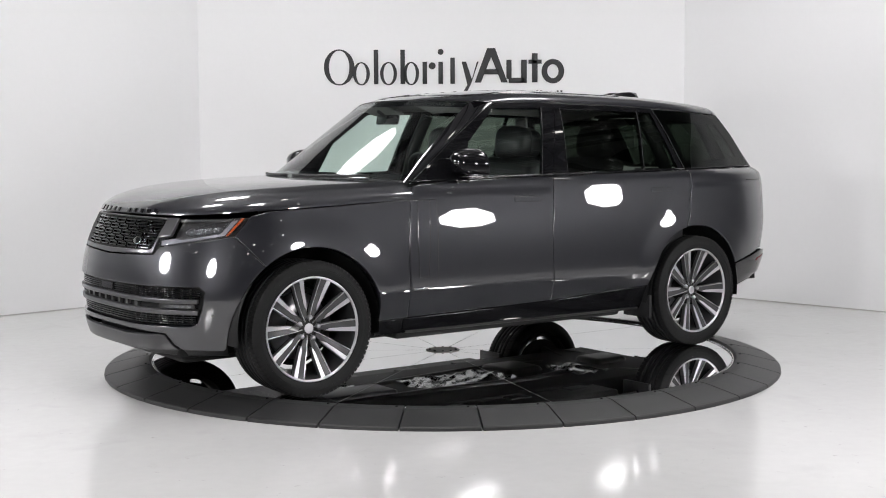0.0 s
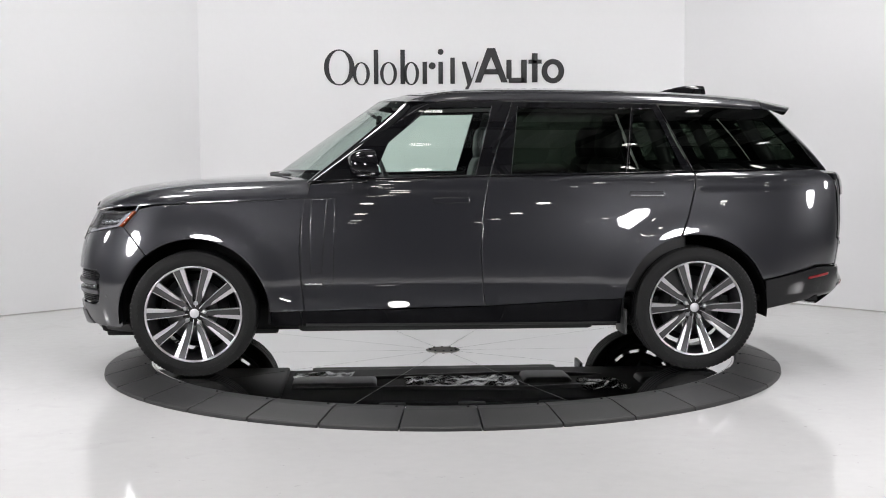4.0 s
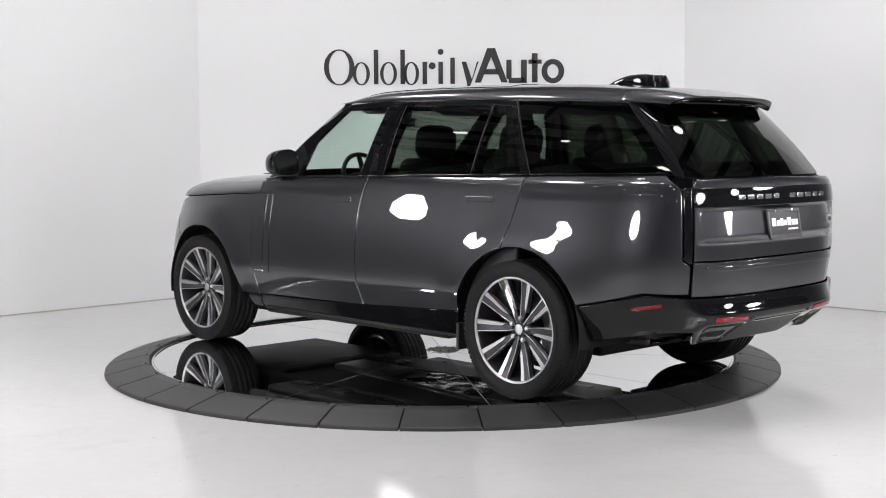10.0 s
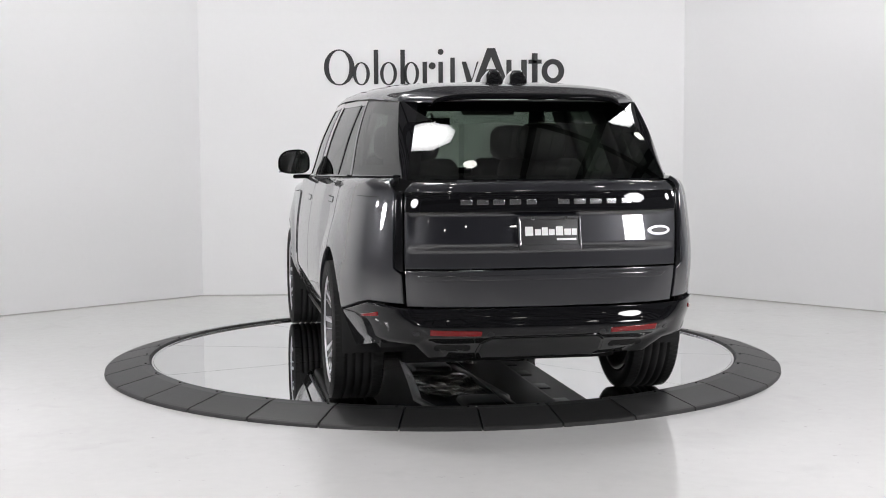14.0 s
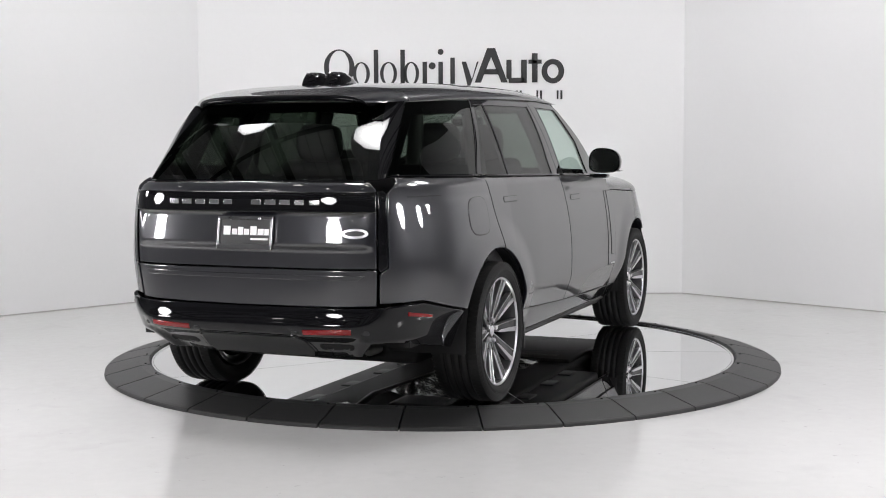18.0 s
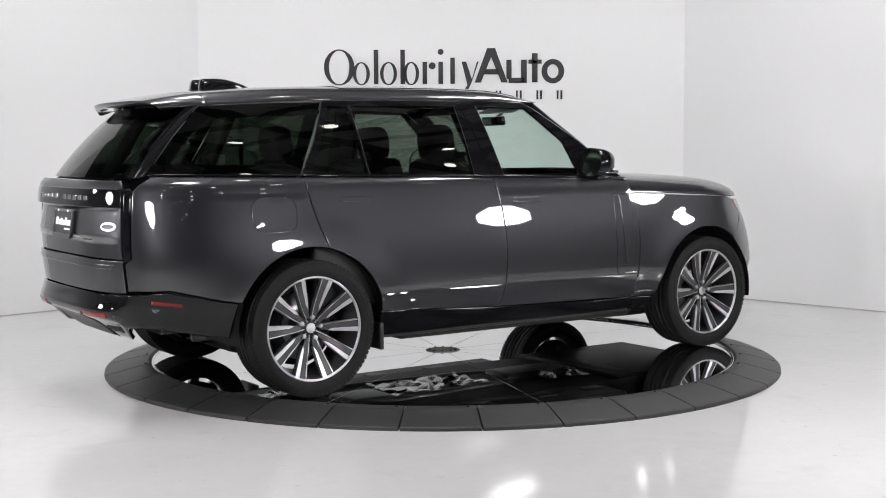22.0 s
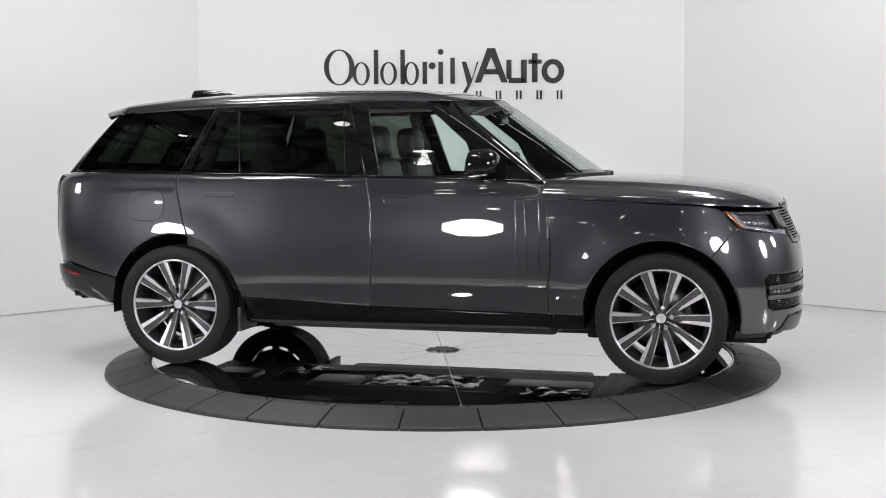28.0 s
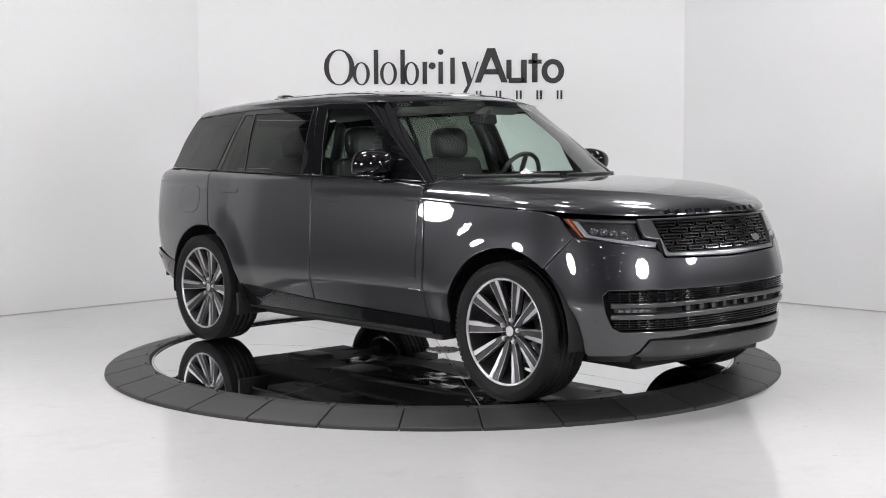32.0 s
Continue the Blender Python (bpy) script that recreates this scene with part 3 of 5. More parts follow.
def build_ramp():
    """The still ring of sloping rubber tiles about the table."""
    ring = thing("turntable_ramp", "still ring of black sloping rubber tiles round turntable", "ramp")
    step = 360 / 33
    n = 8
    prof = [(2.034, -0.055), (2.034, 0.012), (2.040, 0.018), (2.10, 0.014), (2.305, -0.033), (2.322, -0.038), (2.328, -0.044), (2.330, FLOOR_Z)]
    v, f = [], []
    for i in range(n + 1):
        for r, z in prof:
            a = radians(step) / 2 * (2 * i / n - 1)
            a *= 1 - 0.0052 / r / (radians(step) / 2)
            v.append((r * math.cos(a), r * math.sin(a), z))
    p = len(prof)
    for i in range(n):
        for q in range(p - 1):
            f.append((i * p + q, (i + 1) * p + q, (i + 1) * p + q + 1, i * p + q + 1))
    f += [tuple(range(p)), tuple(n * p + q for q in range(p))[::-1]]
    bm = bmesh.new()
    vs = [bm.verts.new(c) for c in v]
    for q in f:
        bm.faces.new([vs[i] for i in q])
    bmesh.ops.recalc_face_normals(bm, faces=bm.faces)
    me = bpy.data.meshes.new("ramp_tile")
    bm.to_mesh(me)
    bm.free()
    me.materials.append(M_RAMP)
    for i in range(33):
        part("ramp_tile", me, None, ring, m=pose(0, 0, 0, 0, 0, -79.4 + step * i))
    bm = bmesh.new()
    bmesh.ops.create_cone(bm, cap_ends=True, segments=10, radius1=0.008, radius2=0.006, depth=0.006)
    screw = bpy.data.meshes.new("screw")
    bm.to_mesh(screw)
    bm.free()
    screw.materials.append(M_DARK)
    for i in range(33):
        a = radians(-79.4 + step * (i + 0.38))
        part("screw", screw, None, ring, m=pose(2.065 * math.cos(a), 2.065 * math.sin(a), 0.019))
    return ring


# ---- the car ----
def X(x, z):
    """Side point by x: its u on the skin."""
    if -1.25 < x < 1.5:
        return (x, z)
    lo, hi = (NOSE_X - 0.1, NOSE_X + NOSE_L * 0.75) if x > 0 else (TAIL_X - TAIL_L * 0.72, TAIL_X + 0.1)
    for _ in range(26):
        mid = (lo + hi) / 2
        lo, hi = (mid, hi) if skin(mid, z).x < x else (lo, mid)
    return ((lo + hi) / 2, z)


def along(*pts, ds=0.05):
    """A run of side points, by x and z, put onto the skin."""
    out = []
    for a, b in zip(pts, pts[1:]):
        k = max(1, math.ceil(math.hypot(b[0] - a[0], b[1] - a[1]) / ds))
        out += [X(a[0] + (b[0] - a[0]) * i / k, a[1] + (b[1] - a[1]) * i / k) for i in range(k)]
    return out + [X(*pts[-1])]


def mirrored_u(pts, middle):
    return [(2 * middle - u, z) for u, z in reversed(pts)]


def belt(x):
    return 1.243 - 0.026 * x if x > -0.275 else 1.2502 + (-x - 0.275) * 0.0150


def archp(axle, a0, a1, n=24, r=ARCH_R):
    return [X(*p) for p in arc(axle, HUB_Z, r, a0, a1, n)]


def build_body(car):
    P, G = M_PAINT, M_GLOSS
    split_a = [(0.862, 1.205), (0.884, 1.123), (0.918, 0.968), (0.932, 0.782), (0.920, 0.56), (0.909, 0.405)]
    split_b = [(-0.275, belt(-0.275)), (-0.236, 1.05), (-0.221, 0.90), (-0.214, 0.762), (-0.224, 0.582), (-0.240, 0.425)]
    split_c = [(-1.600, belt(-1.6)), (-1.586, 1.126), (-1.545, 0.985), (-1.500, 0.868)]
    # front wing
    panel("front_wing", [(0.884, 1.123), (0.918, 0.968), (0.932, 0.782), (0.920, 0.56), (0.909, 0.405), (1.126, 0.400)] + archp(AXLE, 180, 52)
          + along((1.915, 0.803), (2.035, 0.945)) + [X(1.985, 1.0), X(1.935, 1.058)] + along((1.834, 1.081), (1.426, 1.098), (0.884, 1.123)), skin, P, car, sides=both)
    # doors
    for mirror in both:
        d = part("front_door", panel_mesh(split_a + split_b[::-1] + [(x, belt(x)) for x in (0.0, 0.3, 0.6)], skin, mirror=mirror), P, car)
        door_details(d, mirror, True)
        low = [(-0.240, 0.425)] + [(x, 0.425 - 0.045 * (x + 0.24)) for x in (-0.6, -0.9)]
        d = part("rear_door", panel_mesh(split_b + low + [X(-1.133, 0.465)] + archp(-AXLE, 8, 78) + [X(*p) for p in split_c[::-1]] + [(x, belt(x)) for x in (-1.25, -0.9, -0.6)], skin, mirror=mirror), P, car)
        door_details(d, mirror, False)
        q = part("rear_quarter", panel_mesh([X(*p) for p in split_c] + archp(-AXLE, 78, 158) + along((-2.048, 0.576), (-2.20, 0.608), (-2.42, 0.660), (-2.50, 0.655))
                 + [(-2.300, 0.655), (-2.300, 0.805), (-2.272, 0.835), (-2.272, 1.205), X(-2.50, 1.262)] + along((-2.47, belt(-2.47)), (-1.6, belt(-1.6))), skin, mirror=mirror, ds=0.03), P, car)
        # Thin raised dark strip stands in for the shade of a groove.
        groove = [X(-2.485, 1.1835), X(-2.36, 1.1835), X(-2.235, 1.1835), X(-2.235, 1.189), X(-2.36, 1.189), X(-2.485, 1.189)]
        part("quarter_groove", panel_mesh(groove, skin, gap=0, lift=0.0012, roll=0.001, back=0.004, mirror=mirror), M_DARK, q)
        if mirror:
            cap = rounded([X(-1.965, 0.955), X(-1.68, 0.955), X(-1.68, 1.165), X(-1.965, 1.165)], 0.085, 8)
            part("fuel_flap_joint", panel_mesh(cap, skin, gap=0, lift=0.0012, roll=0.001, back=0.004, mirror=True), M_DARK, q)
            part("fuel_flap", panel_mesh(cap, skin, gap=0.008, lift=0.0024, roll=0.003, back=0.004, mirror=True), P, q)
        # sill
        part("sill", panel_mesh([(0.93, 0.400), (0.92, 0.30), (-1.13, 0.288), X(-1.128, 0.462), (-0.9, 0.452), (-0.24, 0.420), (0.5, 0.402)], skin, mirror=mirror, lift=-0.006), G, car, "gloss black sill")
        part("sill_end", panel_mesh([(0.935, 0.400), (0.925, 0.30), (1.12, 0.30), (1.124, 0.395)], skin, mirror=mirror, lift=-0.006), G, car)
        part("sill_trim", panel_mesh([(0.90, 0.318), (0.90, 0.305), (-1.10, 0.293), (-1.10, 0.306)], skin, gap=0, mirror=mirror, lift=0.004, roll=0.003), M_PLASTIC, car)
        # arch lip and liner
        me = revolve([(0.0, -0.46), (0.30, -0.46), (0.470, -0.45), (0.474, -0.02), (0.468, 0.0)], 40, -8, 188)
        for ax in (AXLE, -AXLE):
            s = -1 if mirror else 1
            m = Matrix.Translation((ax, s * 0.955, HUB_Z))
            part("wheel_liner", me, M_DARK, car, m=m if not mirror else m @ pose(0, 0, 0, 0, 0, 180))
        # inner shell behind the joints
        inner = shift(skin, -0.028)
        part("inner_side", panel_mesh([(1.14, 0.30)] + archp(AXLE, 190, -12, r=0.482) + along((2.09, 0.33), (2.12, 0.95)) + [X(1.9, 1.03), (0.8, 1.10), (0.75, 1.21), (-1.3, 1.23), X(-2.45, 1.25), X(-2.5, 0.60), X(-2.08, 0.50)]
             + archp(-AXLE, 168, -8, r=0.482) + [(-1.10, 0.30)], inner, mirror=mirror, ds=0.06, gap=0), M_DARK, car)
        mud = boxed(-0.012, 0.012, -0.13, 0.13, 0.0, 0.16, 0.006)
        part("mud_flap", mud, M_PLASTIC, car, m=pose(-1.14, -0.84 if mirror else 0.84, 0.235))
    build_front(car)
    build_rear(car)
    build_top(car)


def door_details(door, mirror, front):
    """Flush handle, and on the front door the upright trim behind the wing."""
    x0, x1, z0, z1 = (-0.145, 0.087, 1.084, 1.119) if front else (-1.398, -1.170, 1.117, 1.149)
    shape = rounded([X(x0, z0), X(x1, z0), X(x1, z1), X(x0, z1)], 0.012)
    part("handle_joint", panel_mesh(shape, skin, gap=-0.004, lift=0.0010, roll=0.0008, back=0.004, ds=0.02, mirror=mirror), M_DARK, door)
    part("door_handle", panel_mesh(shape, skin, gap=0.004, lift=0.0035, roll=0.003, back=0.006, ds=0.02, mirror=mirror), M_PAINT, door, "flush handle in body colour")
    if front:
        out = [(0.898, 1.118), (0.915, 0.97), (0.924, 0.78), (0.914, 0.571), (0.735, 0.571), (0.722, 0.60), (0.703, 1.118)]
        part("trim_joint", panel_mesh(out, skin, gap=-0.004, lift=0.0010, roll=0.0008, back=0.004, mirror=mirror), M_DARK, door)
        part("door_trim", panel_mesh(out, skin, gap=0.003, lift=0.0035, roll=0.003, back=0.006, mirror=mirror), M_PAINT, door, "upright trim panel in body colour")
        slot = [(0.852, 1.116), (0.868, 0.9), (0.862, 0.648), (0.792, 0.648), (0.772, 0.9), (0.754, 1.116)]
        part("slot_joint", panel_mesh(slot, skin, gap=-0.004, lift=0.0044, roll=0.0008, back=0.004, mirror=mirror), M_DARK, door)
        part("slot_blade", panel_mesh(slot, skin, gap=0.005, lift=0.0075, roll=0.004, back=0.006, mirror=mirror), M_PAINT, door, "blade in body colour")
        bar = [(0.900, 0.578), (0.900, 0.587), (0.792, 0.587), (0.792, 0.578)]
        part("script_bar", panel_mesh(bar, skin, gap=0, lift=0.0052, roll=0.001, back=0.003, mirror=mirror), M_CHROME, door, "small bright script plate")


def build_front(car):
    P, G = M_PAINT, M_GLOSS
    um = U_FRONT
    # bumper in one piece, with the opening of the lower grille
    half = along((2.035, 0.945), (1.915, 0.803)) + archp(AXLE, 52, -10) + along((2.075, 0.295), (2.20, 0.300)) + [(2.30, 0.305), (2.345, 0.335), (2.392, 0.398)]
    top = [(2.478, 0.838), (2.462, 0.862), (2.440, 0.882), (2.30, 0.905), (2.14, 0.925)]
    # order: left side down, along the bottom, up the right side, back along the top
    right_top = [(2 * um - u, z) for u, z in reversed(top)]
    outline = half + [(2.7, 0.408), (um, 0.410), (2 * um - 2.7, 0.408)] + [(2 * um - u, z) for u, z in reversed(half)] + right_top + [(um, 0.820)] + top
    hole_l = [(2.162, 0.640), (2.178, 0.545), (2.208, 0.462), (2.245, 0.444)]
    hole = hole_l + [(um, 0.438)] + [(2 * um - u, z) for u, z in reversed(hole_l)] + [(2 * um - 2.19, 0.668), (um, 0.660), (2.19, 0.668)]
    bump = part("front_bumper", panel_mesh(outline, skin, ds=0.032, holes=[hole], gap=0.003), P, car)
    deep = shift(skin, -0.045)
    part("grille_backing", panel_mesh(hole, deep, gap=-0.02, roll=0.002, ds=0.05), M_DARK, bump, "black backing of the lower grille")
    edge = shift(skin, -0.004)
    for z0, z1, m, lab in ((0.573, 0.598, M_SATIN, "satin grey blade"), (0.508, 0.536, M_SATIN, "satin grey blade")):
        part("blade", panel_mesh([(2.20, z0), (2 * um - 2.20, z0), (2 * um - 2.20, z1), (2.20, z1)], edge, gap=0, roll=0.006, back=0.03, ds=0.03), m, bump, lab)
    for z in (0.455, 0.468, 0.481, 0.494, 0.612, 0.624, 0.636, 0.648):
        u0 = 2.215 if z < 0.55 else 2.185
        part("slat", panel_mesh([(u0, z - 0.0028), (2 * um - u0, z - 0.0028), (2 * um - u0, z + 0.0028), (u0, z + 0.0028)], shift(skin, -0.014), gap=0, roll=0.0015, back=0.02, ds=0.04), G, bump)
    for side in (0, 1):
        f = (lambda u: u) if not side else (lambda u: 2 * um - u)
        for i in range(9):
            u = 2.24 + i * 0.05
            for z0, z1 in ((0.447, 0.505), (0.60, 0.66)):
                part("rib", panel_mesh(ccw([(f(u), z0), (f(u + 0.006), z0), (f(u + 0.006), z1), (f(u), z1)]), shift(skin, -0.022), gap=0, roll=0.001, back=0.02, ds=0.04), M_PLASTIC, bump)
        lamp = [(f(2.215), 0.541), (f(2.43), 0.541), (f(2.43), 0.569), (f(2.215), 0.569)]
        fog = part("fog_lamp", panel_mesh(ccw(lamp), shift(skin, -0.016), gap=0.002, roll=0.003), M_PLASTIC, bump, "dark fog lamp strip")
        for i in range(5):
            u = 2.235 + i * 0.034
            part("led", panel_mesh(ccw([(f(u), 0.546), (f(u + 0.024), 0.546), (f(u + 0.024), 0.564), (f(u), 0.564)]), shift(skin, -0.013), gap=0, roll=0.003, back=0.01, ds=0.02), M_LENS, fog)
        part("sensor", panel_mesh([(f(2.13) + 0.008 * math.cos(a * 0.6283), 0.505 + 0.008 * math.sin(a * 0.6283)) for a in range(10)], skin, gap=0, lift=0.001, roll=0.001, back=0.003, ds=0.02), M_PLASTIC, bump)
        part("washer_flap", panel_mesh(ccw([(f(2.20), 0.855), (f(2.28), 0.848), (f(2.28), 0.862), (f(2.20), 0.869)]), skin, gap=0, lift=0.001, roll=0.001, back=0.003, ds=0.03), P, bump)
    for i in range(8):
        u = um + (i - 3.5) * 0.105
        part("rib", panel_mesh([(u - 0.016, 0.541), (u + 0.016, 0.541), (u + 0.016, 0.569), (u - 0.016, 0.569)], shift(skin, -0.02), gap=0, roll=0.002, back=0.02, ds=0.03), M_SATIN, bump)
    part("radar_cover", panel_mesh([(um - 0.09, 0.612), (um + 0.09, 0.612), (um + 0.09, 0.652), (um - 0.09, 0.652)], shift(skin, -0.008), gap=0, roll=0.003, ds=0.03), G, bump)
    skid_half = [(2.40, 0.395), (2.352, 0.332), (2.32, 0.305)]
    skid = skid_half + [(2.5, 0.292), (um, 0.290), (2 * um - 2.5, 0.292)] + [(2 * um - u, z) for u, z in reversed(skid_half)] + [(2 * um - 2.70, 0.380), (um, 0.382), (2.70, 0.380)]
    part("skid_plate", panel_mesh(skid, shift(skin, 0.004), ds=0.03, gap=0.003), M_SKID, bump, "satin dark grey skid plate")
    part("lower_lip", panel_mesh([(2.06, 0.292), (2 * um - 2.06, 0.292), (2 * um - 2.06, 0.235), (2.06, 0.235)], shift(skin, -0.05), ds=0.05, gap=0), M_PLASTIC, bump)
    # upper grille with its frame
    gh = [(2.425, 1.036), (2.500, 0.872), (2.512, 0.866)]
    gril = gh + [(um, 0.858)] + [(2 * um - u, z) for u, z in reversed(gh)] + [(um, 1.040)]
    fr = [(2.335, 1.043), (2.372, 0.945), (2.462, 0.930), (2.478, 0.858), (2.492, 0.842)]
    frame_out = fr + [(um, 0.828)] + [(2 * um - u, z) for u, z in reversed(fr)] + [(um, 1.047)]
    grille = part("grille", panel_mesh(gril, shift(skin, -0.05), gap=-0.02, roll=0.002, ds=0.04), M_DARK, car, "black grille mesh in a satin grey frame")
    part("grille_frame", panel_mesh(frame_out, shift(skin, 0.002), holes=[gril], ds=0.02, gap=0.003), M_SATIN, grille, "satin grey frame")
    rows = 5
    for r in range(rows):
        z = 0.884 + r * 0.033
        left = 2.425 + (1.036 - z) * 0.46 + 0.012
        width = 2 * (um - left)
        n = 7
        step = width / n
        for i in range(-1, n + 1):
            u0, u1 = left + (i + (0.5 if r % 2 else 0)) * step + 0.009, left + (i + 1 + (0.5 if r % 2 else 0)) * step - 0.009
            u0, u1 = max(u0, left), min(u1, left + width)
            if u1 - u0 < 0.05:
                continue
            o = rounded([(u0, z - 0.012), (u1, z - 0.012), (u1, z + 0.012), (u0, z + 0.012)], 0.012, 3)
            h = rounded([(u0 + 0.007, z - 0.0055), (u1 - 0.007, z - 0.0055), (u1 - 0.007, z + 0.0055), (u0 + 0.007, z + 0.0055)], 0.0055, 3)
            part("grille_bar", panel_mesh(o, shift(skin, -0.010), holes=[h], gap=0, roll=0.0012, back=0.02, ds=0.03), M_GUN, grille)
        for i in range(n):
            u = left + (i + (0.0 if r % 2 else 0.5)) * step
            if r < rows - 1:
                part("grille_link", panel_mesh([(u - 0.014, z + 0.0145), (u + 0.014, z + 0.0145), (u + 0.014, z + 0.0185), (u - 0.014, z + 0.0185)], shift(skin, -0.012), gap=0, roll=0.001, back=0.02, ds=0.03), M_GUN, grille)
    bu, bz = u_nose(2.33, 0.30), 0.912
    oval = [(bu + 0.045 * math.cos(a * math.pi / 12), bz + 0.020 * math.sin(a * math.pi / 12)) for a in range(24)]
    part("badge", panel_mesh(oval, shift(skin, -0.004), gap=0, roll=0.004, ds=0.02), M_CHROME, grille, "small bright oval badge")
    # headlamps
    for side in (0, 1):
        f = (lambda u: u) if not side else (lambda u: 2 * um - u)
        lens = [(1.945, 1.050), (2.040, 0.948), (2.14, 0.929), (2.30, 0.909), (2.438, 0.886), (2.456, 0.926), (2.368, 0.940), (2.330, 1.042), (2.15, 1.048)]
        P2 = lambda pts: ccw([(f(u), z) for u, z in pts])
        lamp = part("headlamp", panel_mesh(P2(lens), shift(skin, -0.04), gap=-0.01, roll=0.002, ds=0.04), M_PLASTIC, car, "black headlamp housing behind clear cover")
        o = part("lamp_cover", panel_mesh(P2(lens), skin, gap=0.003, ds=0.03), M_LAMPGLASS, lamp, "clear lens cover")
        o.visible_shadow = False
        part("amber_strip", panel_mesh(P2([(1.960, 1.046), (2.049, 0.950), (2.062, 0.948), (1.979, 1.046)]), shift(skin, -0.008), gap=0, roll=0.002, ds=0.03), M_AMBER, lamp, "amber side strip")
        part("light_blade", panel_mesh(P2([(1.992, 1.040), (2.068, 0.952), (2.30, 0.914), (2.436, 0.893), (2.446, 0.922), (2.36, 0.936), (2.30, 0.930), (2.088, 0.962), (2.030, 1.030)]), shift(skin, -0.012), gap=0, roll=0.003, ds=0.03), M_BLADE, lamp, "clear daytime light blade")
        part("brow", panel_mesh(P2([(2.02, 1.044), (2.05, 1.032), (2.335, 1.028), (2.33, 1.040)]), shift(skin, -0.012), gap=0, roll=0.002, ds=0.03), M_SATIN, lamp)
        for i in range(4):
            u = 2.115 + i * 0.052
            p, nn = skin(f(u), 0.988 - 0.003 * i), skin_normal(f(u), 0.988)
            me = revolve([(0.0, 0.030), (0.010, 0.028), (0.017, 0.018), (0.019, 0.004), (0.023, 0.004), (0.024, -0.02)], 20)
            fwd = Vector((0.97, nn.y * 0.3, 0)).normalized()
            q = Vector((0, 1, 0)).rotation_difference(fwd).to_matrix().to_4x4()
            part("projector", me, M_LENS, lamp, "round lamp projector", m=Matrix.Translation(p - nn * 0.040) @ q)


def build_rear(car):
    P, G = M_PAINT, M_GLOSS
    um = U_REAR
    uc = -2.306

    def tail(u, z):
        """Under the band the face is sunk, and slopes out to a fold above the lower panel."""
        sunk = 0.036 * max(0.0, z - 0.938) / 0.172 if z < 1.112 else 0.036 * (1 - smoothstep((z - 1.112) / 0.012))
        sunk += 0.012 * smoothstep((0.940 - z) / 0.012)
        p = skin(u, z)
        return Vector((p.x + sunk * smoothstep((0.452 - abs(u - um)) / 0.05), p.y, p.z))

    gate = part("tailgate", panel_mesh([(uc, 0.830), (uc, 1.225), (uc - 0.02, 1.262), (um, 1.268), (2 * um - uc + 0.02, 1.262), (2 * um - uc, 1.225), (2 * um - uc, 0.830)], tail, ds=0.03), P, car, "tailgate with a gloss black band")
    part("gate_lower", panel_mesh([(uc, 0.826), (uc, 0.642), (um, 0.636), (2 * um - uc, 0.642), (2 * um - uc, 0.826)], skin, ds=0.035), P, gate)
    part("gate_ledge", panel_mesh([(uc + -0.04, 0.800), (uc - 0.06, 0.775), (2 * um - uc + 0.06, 0.775), (2 * um - uc + 0.04, 0.800)], skin, gap=0, lift=0.004, roll=0.004, ds=0.04), P, gate)
    band = part("band", panel_mesh([(uc, 1.110), (uc, 1.216), (2 * um - uc, 1.216), (2 * um - uc, 1.110)], skin, gap=0.004, lift=0.004, ds=0.035), G, gate, "gloss black band across the tailgate")
    # ten letter-high bright bars on the band
    y = 0.415
    for i, w in enumerate((0.058, 0.058, 0.058, 0.058, 0.05, 0.0, 0.058, 0.062, 0.06, 0.05, 0.056)):
        yy = y - 0.083 * i
        if w:
            ua, ub = u_tail(-2.74, yy + w / 2), u_tail(-2.74, yy - w / 2)
            ua, ub = (um + (ua - um) * (1 if yy + w / 2 > 0 else -1)), (um + (ub - um) * (1 if yy - w / 2 > 0 else -1))
            part("letter_bar", panel_mesh(ccw([(ua, 1.150), (ub, 1.150), (ub, 1.174), (ua, 1.174)]), skin, gap=0, lift=0.007, roll=0.002, back=0.004, ds=0.03), M_STEEL, band, "bright bar")
    for mirror in both:
        lamp = part("tail_lamp", panel_mesh([(uc + 0.002, 0.826), (uc + 0.002, 1.218), (uc + 0.026, 1.218), (uc + 0.034, 1.20), (uc + 0.034, 0.838), (uc + 0.010, 0.815)], skin, lift=0.002, mirror=mirror, ds=0.02), G, car, "slim upright gloss black tail lamp")
    # number plate with its frame, letters as bars
    plate = part("number_plate", boxed(-0.012, 0.006, -0.152, 0.152, -0.076, 0.076, 0.005), M_SIGN, gate, "black plate in a bright frame", m=pose(-2.711, -0.012, 1.003, 0, 9.0, 0))
    bm = bmesh.new()
    for y0, y1, z0, z1 in ((-0.16, 0.16, 0.070, 0.084), (-0.16, 0.16, -0.084, -0.058), (-0.16, -0.148, -0.084, 0.084), (0.148, 0.16, -0.084, 0.084)):
        box(bm, -0.018, -0.006, y0, y1, z0, z1, 0.003)
    part("plate_frame", bm, M_SATIN, plate, "thin grey plate frame")
    for y, w, h, z in ((0.105, 0.04, 0.045, 0.012), (0.06, 0.03, 0.03, 0.006), (0.025, 0.03, 0.04, 0.010), (-0.01, 0.03, 0.03, 0.006), (-0.05, 0.036, 0.045, 0.012), (-0.092, 0.034, 0.032, 0.006), (-0.126, 0.026, 0.032, 0.006), (-0.085, 0.10, 0.010, -0.030)):
        part("print_bar", boxed(-0.0135, -0.0120, y - w / 2, y + w / 2, z - h / 2, z + h / 2), M_WHITE, plate, "white bar of print")
